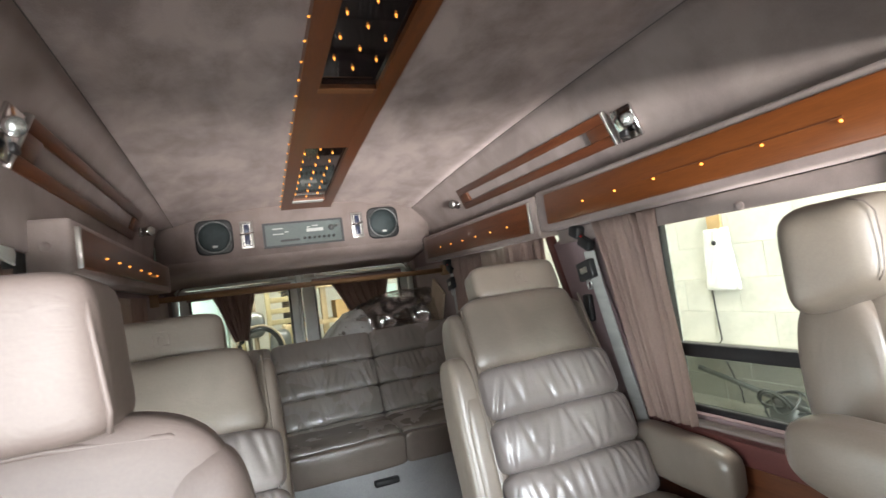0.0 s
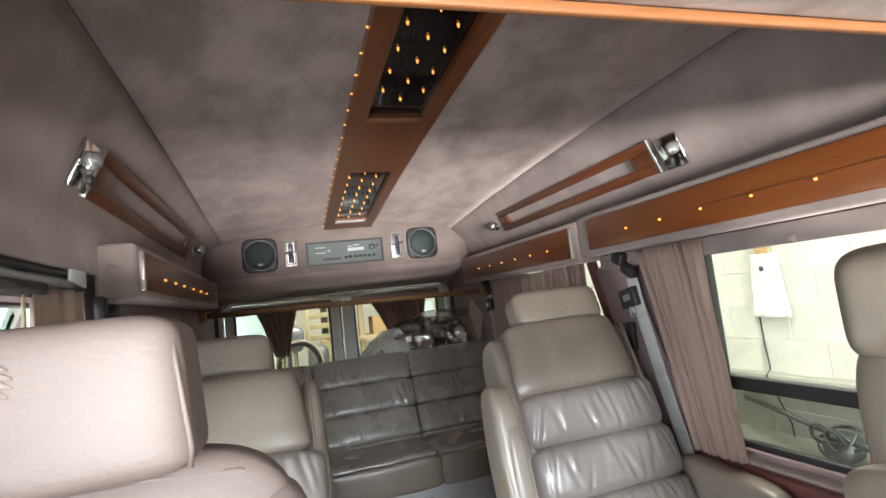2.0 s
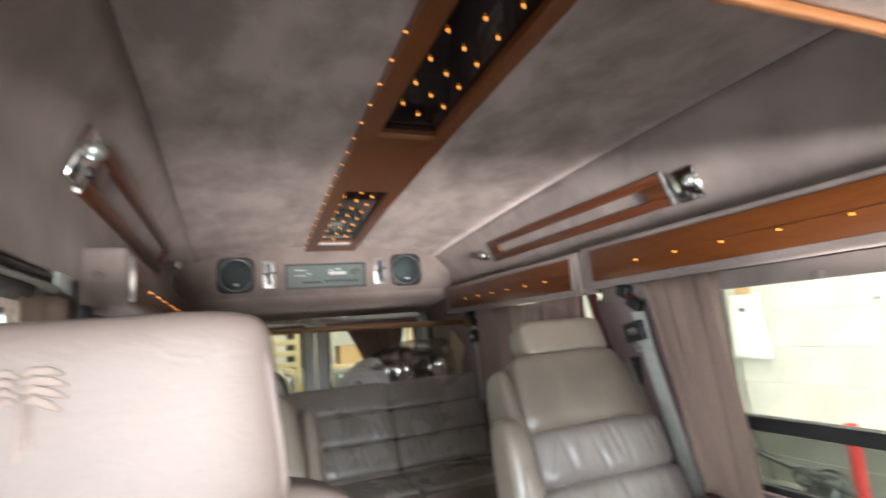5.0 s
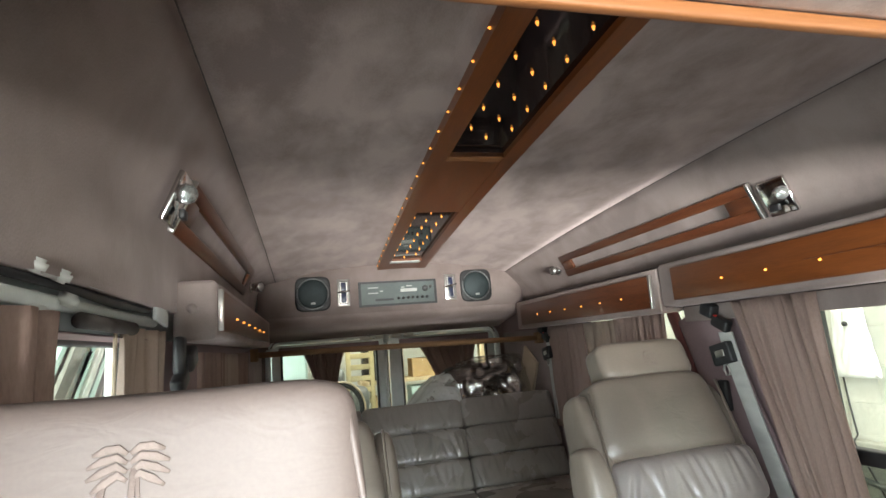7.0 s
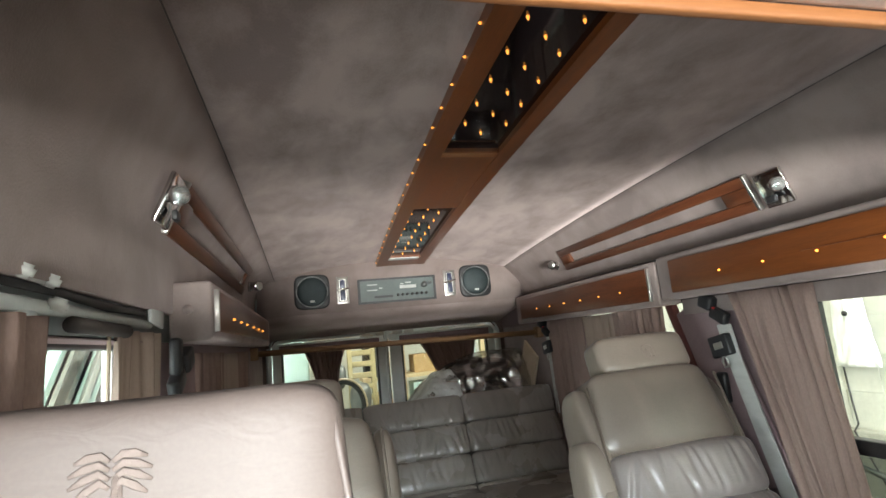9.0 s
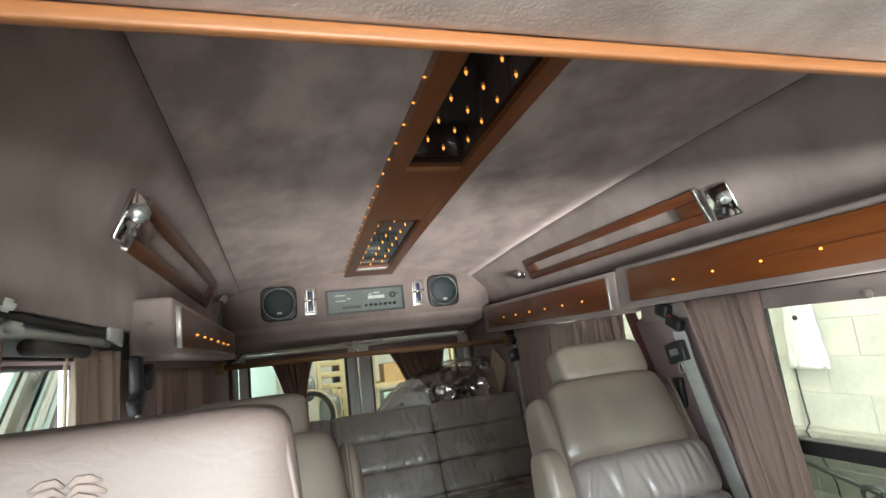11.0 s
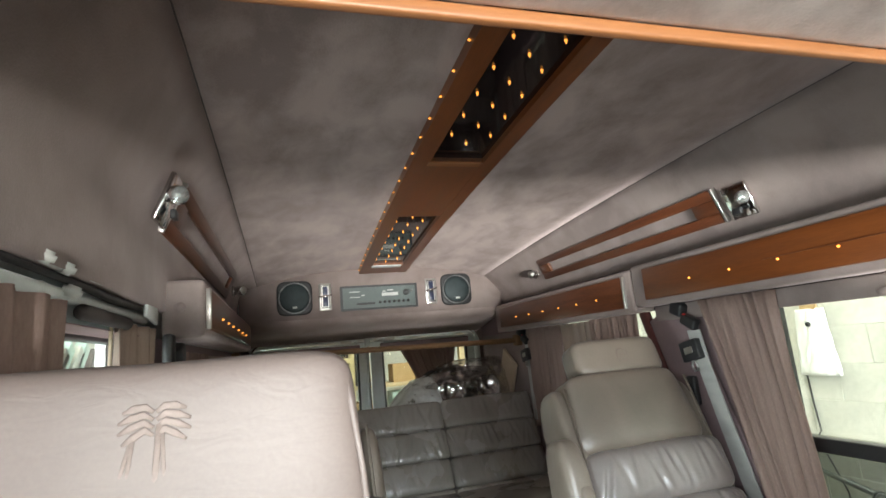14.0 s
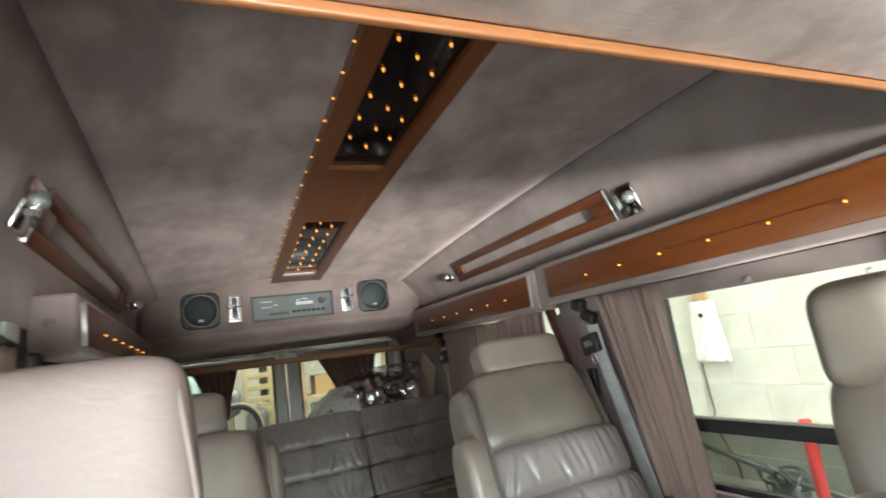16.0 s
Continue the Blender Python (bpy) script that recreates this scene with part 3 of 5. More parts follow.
# ---------- wall mirrors in wooden frames, and reading lamps ----------
def framed_panel(sg):
    ob = thing("framed_wall_panel", (sg * 0.8, 1.95, 1.56), label="varnished wood frame with velour inset on the upper wall", category="wall panel", group="framed wall panels")
    y0, y1, z0, z1 = (1.25, 2.56, 1.548, 1.67) if sg < 0 else (1.265, 2.5, 1.548, 1.662)
    m = M_WOOD_DARK
    tilt, cx = (0.42, 0.785) if sg < 0 else (-0.42, 0.772)

    def bar(name, a0, a1, b0, b1):
        bm = box(-0.007, 0.007, a0, a1, b0, b1, 0.003)
        lean = Matrix.Translation((sg * cx, 0, 1.615)) @ Matrix.Rotation(tilt, 4, 'Y') @ Matrix.Translation((0, 0, -1.615))
        part(name, moved(bm, lean), m, ob)
    bar("top_rail", y0, y1, z1 - 0.034, z1)
    bar("bottom_rail", y0, y1, z0, z0 + 0.034)
    bar("end_stile", y0, y0 + 0.10, z0 + 0.034, z1 - 0.034)
    bar("end_stile", y1 - 0.1, y1, z0 + 0.034, z1 - 0.034)
    bm = box(-0.009, 0.009, y0 - 0.012, y0 - 0.002, z0 - 0.002, z1 + 0.002, 0.002)
    lean = Matrix.Translation((sg * cx, 0, 1.615)) @ Matrix.Rotation(tilt, 4, 'Y') @ Matrix.Translation((0, 0, -1.615))
    part("end_cap", moved(bm, lean), M_SATIN, ob, "bright metal end cap")
    return ob


framed_panel(1)
framed_panel(-1)


def reading_lamp(sg, y, turn):
    ob = thing("reading_lamp", (sg * 0.779, y, 1.602), label="chrome swivel reading lamp on a square chrome plate", category="reading lamp", group="reading lamps")
    piece("backplate", moved(box(-0.004, 0.008, -0.046, 0.046, -0.058, 0.05, 0.004), Matrix.Rotation(-sg * 0.38, 4, 'Y')), M_CHROME, ob, "mirror-polished square plate")
    piece("switch", box(-sg * 0.012 - 0.006, -sg * 0.012 + 0.006, -0.016, 0.016, -0.046, -0.026, 0.003), M_BLACK, ob, "black switch")
    d = Vector((-sg * 0.62, -0.9 * turn, -0.22)).normalized()
    piece("neck", tube([(0, 0, 0.006), d * 0.03 + Vector((0, 0, 0.006))], 0.012, 14), M_CHROME, ob)
    a, b = d * 0.02 + Vector((0, 0, 0.006)), d * 0.055 + Vector((0, 0, 0.006))
    brl = piece("barrel", tube([a, a.lerp(b, 0.15), a.lerp(b, 0.6), a.lerp(b, 0.85), b], [0.014, 0.018, 0.019, 0.021, 0.020], 24), M_CHROME, ob)
    piece("lens", disc(b + d * 0.001, d, 0.017, 0.006, 24), M_LENS, brl, "bright lamp lens")
    return ob


reading_lamp(1, 1.188, 1)
reading_lamp(-1, 1.155, 1)


def spot(sg, y):
    ob = thing("reading_lamp", (sg * 0.782, y, 1.595), label="small chrome reading spot beside the wood frame", category="reading lamp", group="reading lamps")
    piece("rose", disc((0, 0, 0), (1, 0, 0), 0.026, 0.012, 24, 0.003), M_CHROME, ob)
    piece("barrel", tube([(0, 0, 0), (-sg * 0.02, -0.012, 0), (-sg * 0.045, -0.03, -0.002)], [0.015, 0.02, 0.024], 20), M_CHROME, ob)
    piece("lens", disc((-sg * 0.047, -0.0315, -0.002), (-sg * 0.8, -0.6, 0), 0.019, 0.005, 20), M_SATIN, ob, "bright lamp lens")
    return ob


spot(1, 2.58)
spot(-1, 2.64)


# ---------- valance boxes with wood fronts ----------
def valance(sg, y0, y1, zt, zb, wy0, wy1, wood, bulbs, name_label):
    ob = thing("window_valance", (sg * 0.78, (y0 + y1) / 2, zb), label=name_label, category="valance", group="window valances")
    xi, xo = 0.737, 0.833
    a, b = sorted((sg * xi, sg * xo))
    part("velour_box", box(a, b, y0, y1, zb, zt, 0.012, 3), M_WALL, ob)
    a, b = sorted((sg * (xi - 0.011), sg * (xi + 0.004)))
    wf = part("wood_front", box(a, b, wy0, wy1, zb + 0.022, zt - 0.022, 0.004, 2), wood, ob, "varnished wood front board")
    part("end_cap", box(a - 0.001, b + 0.001, wy0 - 0.012, wy0 - 0.001, zb + 0.02, zt - 0.02, 0.002), M_SATIN, ob, "bright metal end cap")
    for y in bulbs:
        x = sg * (xi - 0.013)
        z = (zt + zb) / 2 - 0.01
        part("bulb", tube([(x + sg * 0.004, y, z), (x, y, z), (x - sg * 0.005, y, z)], [0.003, 0.0038, 0.0015], 6), M_BULB, wf)
    return ob


v1 = valance(1, 0.30, 1.705, 1.485, 1.325, 0.40, 1.625, M_WOOD, [0.553 + 0.1665 * k for k in range(6)], "long velour window valance faced with varnished wood")
part("groove", box(0.7235, 0.7275, 0.55, 1.1, 1.402, 1.405), M_WOOD_DARK, v1, "dark scratch line in the board", False)
valance(1, 1.712, 3.12, 1.475, 1.308, 1.76, 3.03, M_WOOD_DARK, [1.943 + 0.168 * k for k in range(6)], "velour rear valance faced with dark wood")
vl = valance(-1, 1.36, 3.12, 1.46, 1.318, 1.40, 2.9, M_WOOD_DARK, [1.63, 1.79, 1.95, 2.16, 2.36, 2.56], "velour rear valance box faced with dark wood")
part("button", disc((-0.79, 1.359, 1.393), (0, 1, 0), 0.012, 0.006, 18, 0.002), M_WALL, vl, "covered button")
# padded panel above the side door
solid("wall_door_pad", box(-0.86, -0.8235, 0.3, 1.352, 1.392, 1.50, 0.008, 3), M_WALL, True, label="velour padding over the side door", category="wall", kind="structure")


# ---------- windows ----------
def side_window(name, x, y0, y1, z0, z1, rail, tint_low):
    ob = thing(name, (x, (y0 + y1) / 2, z0), label="black-framed sliding van side window", category="window", kind="structure")
    r = 0.022
    for nm, a in (("frame", (y0, y1, z1 - r, z1)), ("frame", (y0, y1, z0, z0 + r)), ("frame", (y0, y0 + r, z0 + r, z1 - r)), ("frame", (y1 - r, y1, z0 + r, z1 - r))):
        part(nm, box(x - 0.014, x + 0.014, *a, 0.004), M_BLACK, ob)
    if rail:
        part("slider_rail", box(x - 0.02, x + 0.014, y0 + r, y1 - r, rail - 0.02, rail + 0.02, 0.004), M_BLACK, ob, "black horizontal rail")
        for a in (y0 + 0.28,):
            part("stile", box(x - 0.012, x + 0.012, a, a + 0.02, z0 + r, rail - 0.02, 0.003), M_BLACK, ob)
        g1 = part("pane", box(x - 0.002, x + 0.002, y0 + r, y1 - r, rail + 0.02, z1 - r), M_GLASS, ob, "clear upper pane", False)
        g2 = part("pane", box(x - 0.002, x + 0.002, y0 + r, y1 - r, z0 + r, rail - 0.02), M_TINT, ob, "tinted lower pane", False)
        g1.visible_shadow = g2.visible_shadow = False
    else:
        g = part("pane", box(x - 0.002, x + 0.002, y0 + r, y1 - r, z0 + r, z1 - r), M_GLASS, ob, "", False)
        g.visible_shadow = False
    return ob


side_window("window_1", 0.872, 0.455, 1.224, 0.695, 1.335, 0.885, True)
side_window("window_2", 0.872, 1.615, 2.505, 0.745, 1.335, None, False)
# door window drawn tall below sight, to match the fill lamp's opening
side_window("window_3", -0.905, 0.515, 1.305, 0.255, 1.332, None, False)
side_window("window_4", -0.885, 2.095, 2.505, 0.775, 1.29, None, False)
solid("trim_sill", box(0.80, 0.84, 0.44, 1.3, 0.655, 0.688, 0.008, 3), M_WALL, True, label="padded sill below the side window", category="trim", kind="structure")
solid("trim_lower_panel", box(0.815, 0.838, 0.3, 1.9, 0.25, 0.6, 0.01, 3), M_WOOD_DARK, True, label="dark red wood lower wall panel", category="trim", kind="structure")
# curtain track with its stop
tr = thing("curtain_track", (0.815, 0.95, 1.315), label="grey curtain track under the valance", category="curtain track")
part("rail", box(0.803, 0.83, 0.40, 1.68, 1.268, 1.322, 0.004), M_WALL, tr)
part("stop", disc((0.797, 0.86, 1.278), (1, 0, 0), 0.011, 0.02, 16, 0.003), M_WALL, tr, "small round stop")


def hang(name, x, y, z, length, height, waves, amp, mat, seed, label, turn=0.0, top=0.0, bottom=0.0, shift=0.0):
    bm = curtain(length, height, waves, amp, top, bottom, seed)
    for v in bm.verts:
        v.co.y -= shift * v.co.z / height
    c = solid(name, bm, mat, True, label=label, category="curtain", group="window curtains")
    c.matrix_world = pose(x, y, z, 0, 0, turn)
    thick(c, 0.002, 0.0)
    return c


hang("curtain", 0.79, 1.145, 1.322, 0.295, 0.645, 8, 0.0115, M_CURTAIN, 3, "mauve pleated curtain gathered beside the window", 0, 0.0, 0.40, -0.033)
hang("curtain", 0.80, 0.30, 1.322, 0.22, 0.62, 5, 0.013, M_CURTAIN, 4, "mauve pleated curtain tied back at the window", 0, 0.0, 0.25)
hang("curtain", 0.81, 1.80, 1.312, 0.36, 0.55, 9, 0.012, M_CURTAIN, 5, "mauve pleated curtain over the rear side window")
hang("curtain", 0.81, 2.43, 1.312, 0.40, 0.55, 7, 0.012, M_CURTAIN, 6, "mauve pleated curtain over the rear side window")
hang("curtain", -0.812, 0.33, 1.338, 0.385, 0.27, 6, 0.014, M_CURTAIN, 7, "dark mauve curtain beside the side door window")
hang("curtain", -0.832, 1.005, 1.338, 0.25, 0.28, 4, 0.009, M_CURTAIN_LIT, 8, "mauve curtain at the side door, backlight put into its colour")
hang("curtain", -0.835, 1.62, 1.295, 0.52, 0.5, 8, 0.012, M_CURTAIN, 9, "dark mauve curtain on the rear side window")
hang("curtain", -0.835, 2.47, 1.295, 0.4, 0.5, 6, 0.012, M_CURTAIN, 10, "dark mauve curtain on the rear side window")


# these stand in for the tan patches of light at the rear side windows
hang("curtain", -0.828, 2.05, 1.29, 0.42, 0.45, 4, 0.008, M_CURTAIN_LIT, 11, "curtain at the rear side window, window light put into its colour")
hang("curtain", 0.822, 2.17, 1.305, 0.29, 0.45, 4, 0.008, M_CURTAIN_LIT, 12, "curtain at the rear side window, window light put into its colour")


# ---------- side door fittings ----------
dr = thing("door_track", (-0.85, 1.0, 1.35), label="white sliding door track with roller and bracket", category="door track")
part("track", tube([(-0.842, 0.40, 1.357), (-0.842, 0.8, 1.357), (-0.842, 1.24, 1.356)], 0.0095, 14), M_WHITE, dr)
# added black tube, drawn for the dark channel over the track bar
part("channel", tube([(-0.838, 0.40, 1.379), (-0.836, 0.83, 1.378), (-0.838, 1.0, 1.374), (-0.838, 1.19, 1.376)], [0.004, 0.006, 0.008, 0.006], 10), M_BLACK, dr, "black tube standing in for the dark channel above the track")
part("bracket", moved(box(-0.004, 0.004, -0.05, 0.045, -0.018, 0.02, 0.003), Matrix.Translation((-0.828, 1.245, 1.371)) @ Matrix.Rotation(-0.12, 4, 'X')), M_WHITE, dr)
for y, z in ((0.70, 1.392), (0.765, 1.388), (0.79, 1.36)):
    part("roller", disc((-0.826, y, z), (0.5, 0, 1), 0.0125, 0.017, 20, 0.004), M_LIGHTGREY, dr)
part("roller_arm", tube([(-0.829, 0.70, 1.388), (-0.829, 0.765, 1.386)], 0.005, 8), M_SATIN, dr)
part("cover", moved(box(-0.004, 0.004, -0.03, 0.03, -0.009, 0.009, 0.003), Matrix.Translation((-0.826, 0.885, 1.394))), M_WHITE, dr)
dfm = thing("door_1", (-0.86, 0.94, 1.05), label="white painted side door window surround", category="door", kind="structure")
part("stile", moved(box(-0.85, -0.836, -0.028, 0.028, -0.20, 0.125, 0.006), Matrix.Translation((0, 0.682, 1.255)) @ Matrix.Rotation(-0.66, 4, 'X')), M_WHITE, dfm)
part("stile", moved(box(-0.838, -0.832, -0.003, 0.003, -0.15, 0.13, 0.002), Matrix.Translation((0, 0.99, 1.2)) @ Matrix.Rotation(-0.05, 4, 'X')), M_TANCARD, dfm, "cream edge strip")
part("shade_roller", tube([(-0.826, 0.83, 1.336), (-0.826, 1.05, 1.334)], 0.0115, 16), M_CASE, dfm, "dark roller blind tube")


# ---------- seat belts ----------
def belt(points, label, buckle_at, width=0.024):
    ob = thing("seat_belt", points[0], label=label, category="seat belt", group="seat belts")
    bm = bmesh.new()
    rows = []
    for i, p in enumerate(points):
        p = Vector(p)
        rows.append([bm.verts.new(p + Vector((dx, dy, 0))) for dx, dy in ((0.002, -width), (-0.002, -width), (-0.002, width), (0.002, width))])
    for a, b in zip(rows, rows[1:]):
        for j in range(4):
            bm.faces.new((a[j], a[(j + 1) % 4], b[(j + 1) % 4], b[j]))
    bmesh.ops.recalc_face_normals(bm, faces=bm.faces[:])
    part("webbing", bm, M_BELT, ob, "pale grey webbing", False)
    t = Vector(points[0])
    part("guide_loop", moved(box(-0.014, 0.014, -0.035, 0.035, -0.02, 0.02, 0.008, 3), Matrix.Translation(t + Vector((-0.004, 0.008, 0.03))) @ Matrix.Rotation(0.5, 4, 'X')), M_BLACK, ob, "black guide loop")
    part("bolt_cover", moved(box(-0.02, 0.02, -0.03, 0.03, -0.024, 0.024, 0.01, 3), Matrix.Translation(t + Vector((0, 0.055, 0.078))) @ Matrix.Rotation(0.4, 4, 'X')), M_BLACK, ob, "black bolt cover")
    part("red_tab", box(t.x - 0.017, t.x - 0.01, t.y + 0.012, t.y + 0.026, t.z + 0.052, t.z + 0.059, 0.002), M_RED, ob, "small red tab")
    b = Vector(buckle_at)
    turn = Matrix.Translation(b) @ Matrix.Rotation(-0.2, 4, 'X')
    part("stop_block", moved(box(-0.014, 0.012, -0.042, 0.042, -0.034, 0.034, 0.005, 2), turn), M_BLACK, ob, "black buckle block")
    part("chrome_label", moved(box(-0.0165, -0.013, -0.02, 0.02, -0.01, 0.012, 0.002), turn), M_SATIN, ob, "bright metal strip")
    part("tongue", moved(tube([(-0.006, 0.0, -0.028), (-0.006, -0.012, -0.05), (-0.006, -0.008, -0.068), (-0.006, 0.008, -0.068), (-0.006, 0.012, -0.05)], 0.004, 6, closed=True), turn), M_SATIN, ob, "metal belt tongue")
    return ob


belt([(0.793, 1.484, 1.225), (0.793, 1.466, 1.12), (0.79, 1.415, 0.945), (0.788, 1.325, 0.645), (0.785, 1.283, 0.5)], "grey seat belt with black fittings on the pillar", (0.781, 1.496, 1.157), 0.03)
belt([(0.80, 2.85, 1.22), (0.80, 2.845, 1.05), (0.80, 2.83, 0.8)], "grey rear seat belt on the side wall", (0.79, 2.85, 1.16), 0.018)
belt([(-0.80, 1.30, 1.20), (-0.80, 1.28, 1.12), (-0.80, 1.24, 0.85)], "grey seat belt with long black cover on the door-side wall", (-0.79, 1.22, 1.16), 0.016)
for x, y, z, ln in ((0.795, 1.535, 1.02, 0.1), (-0.805, 1.31, 1.285, 0.085)):
    solid("belt_guide_cover", box(x - 0.012, x + 0.012, y - 0.02, y + 0.02, z - ln / 2, z + ln / 2, 0.009, 3), M_BLACK, True, label="black plastic belt slot cover on the wall", category="cover")
for nm, sg in (("trim_rear_driver", 1), ("trim_rear_door", -1)):
    solid(nm, box(min(sg * 0.822, sg * 0.834), max(sg * 0.822, sg * 0.834), 2.87, 3.62, 0.7, 1.30, 0.004), M_WALL, True, label="velour panel on the rear side wall", category="trim", kind="structure")
solid("trim_window_sill", box(0.80, 0.834, 0.40, 1.45, 0.60, 0.685, 0.008, 3), M_PILLAR, True, label="maroon vinyl sill under the side window", category="trim", kind="structure")
solid("pillar_panel", moved(box(-0.006, 0.006, -0.21, -0.004, -0.36, 0.255, 0.004), Matrix.Translation((0.812, 1.645, 1.03)) @ Matrix.Rotation(-0.34, 4, 'X')), M_PLUM, True,
      label="plum cloth pillar panel behind the seat belt", category="trim", kind="structure")
solid("pillar_trim", moved(box(-0.014, 0.014, -0.002, 0.045, -0.33, 0.31, 0.01, 3), Matrix.Translation((0.82, 1.645, 1.03)) @ Matrix.Rotation(-0.34, 4, 'X')), M_PILLAR, True,
      label="slanting maroon vinyl pillar trim", category="trim", kind="structure")


# ---------- rear doors ----------
def rear_doors():
    Y = 3.68
    wall = plate_with_holes('y', Y + 0.03, 0.05, -0.955, 0.915, -0.5, 1.9, [(-0.79, 0.79, 0.2, 1.365)])
    solid("wall_rear", wall, M_WHITE, label="white painted rear end of the van", category="wall", kind="structure")
    solid("wall_rear_lining", plate_with_holes('y', Y - 0.01, 0.035, -0.88, 0.835, 0.0, 1.42, [(-0.775, 0.79, 0.2, 1.345)]), M_WALL, label="mauve velour lining round the rear doors", category="wall", kind="structure")
    # opening seal and frame with rounded corners
    pts = []
    R, x1, zt = 0.08, 0.785, 1.352
    pts.append((-x1, Y - 0.02, 0.3))
    for k in range(9):
        a = math.pi - k * math.pi / 16
        pts.append((-x1 + R + R * math.cos(a), Y - 0.02, zt - R + R * math.sin(a)))
    for k in range(9):
        a = math.pi / 2 - k * math.pi / 16
        pts.append((x1 - R + R * math.cos(a), Y - 0.02, zt - R + R * math.sin(a)))
    pts.append((x1, Y - 0.02, 0.3))
    fr = thing("door_frame", (0, Y, 0.3), label="white painted rear door opening with bright edge", category="door frame", kind="structure")
    part("frame_edge", tube(pts, 0.019, 10), M_WHITE, fr)
    part("bright_strip", tube([(p[0] * 0.985, p[1] - 0.014, p[2] + 0.013) for p in pts[3:17]], 0.006, 8), M_CHROME, fr, "bright metal strip")
    for nm, a, b in (("door_2", -0.765, -0.01), ("door_3", 0.005, 0.77)):
        d = thing(nm, ((a + b) / 2, Y + 0.01, 0.2), label="white painted rear door with curtained window", category="door", kind="structure")
        hole = ((a + 0.055, -0.075) if a < -0.1 else (0.085, b - 0.055)) + (0.62, 1.285)
        part("leaf", plate_with_holes('y', Y + 0.0, 0.045, a, b, 0.2, 1.332, [hole]), M_WHITE, d, "", False)
        part("lining", box(hole[0] - 0.01, hole[1] + 0.01, Y - 0.018, Y - 0.002, 1.262, 1.315, 0.004), M_PLUM, d, "brown cloth lining strip")
        for k, (p, q, r0, r1) in enumerate(((hole[0], hole[1], hole[3] - 0.012, hole[3]), (hole[0], hole[0] + 0.014, hole[2], hole[3] - 0.012), (hole[1] - 0.014, hole[1], hole[2], hole[3] - 0.012))):
            part("seal", box(p, q, Y + 0.008, Y + 0.038, r0, r1), M_BLACK, d, "black rubber window seal", False)
        g = part("pane", box(hole[0] + 0.012, hole[1] - 0.012, Y + 0.02, Y + 0.024, hole[2], hole[3] - 0.01), M_GLASS, d, "", False)
        g.visible_shadow = False
    part("lock_rod", tube([(-0.02, Y - 0.012, 0.3), (-0.02, Y - 0.012, 1.3)], 0.008, 8), M_WHITE, fr)
    part("post_gap", box(-0.013, -0.006, Y - 0.006, Y - 0.001, 0.3, 1.3), M_BLACK, fr, "dark gap between the doors", False)
    for x in (-0.16, 0.06, -0.05, 0.14):
        part("latch", box(x - 0.035, x + 0.035, Y - 0.04, Y - 0.012, 1.328, 1.353, 0.006), M_SATIN, fr, "metal door latch")
    part("latch_hook", box(-0.035, 0.0, Y - 0.05, Y - 0.012, 1.30, 1.36, 0.006), M_WHITE, fr)


rear_doors()
for x, ln, bot, sd, sh in ((-0.575, 0.28, 0.72, 21, 0.12), (0.19, 0.43, 0.5, 22, 0.17)):
    hang("curtain", x, 3.65, 1.285, ln, 0.32, 7, 0.011, M_CURTAIN, sd, "mauve pleated curtain gathered on the rear door window", -90, 0.0, bot, sh)
rod = thing("wooden_rod", (0, 2.98, 1.247), label="bare wooden hanging rod across the van", category="rod")
part("bar", tube([(-0.80, 2.99, 1.279), (-0.1, 2.985, 1.268), (0.80, 2.98, 1.249)], 0.0155, 14), M_ROD, rod)
for sg in (-1, 1):
    part("bracket", box(sg * 0.805 - 0.02, sg * 0.805 + 0.02, 2.95, 3.01, 1.232 - sg * 0.015, 1.297 - sg * 0.015, 0.006), M_ROD, rod)


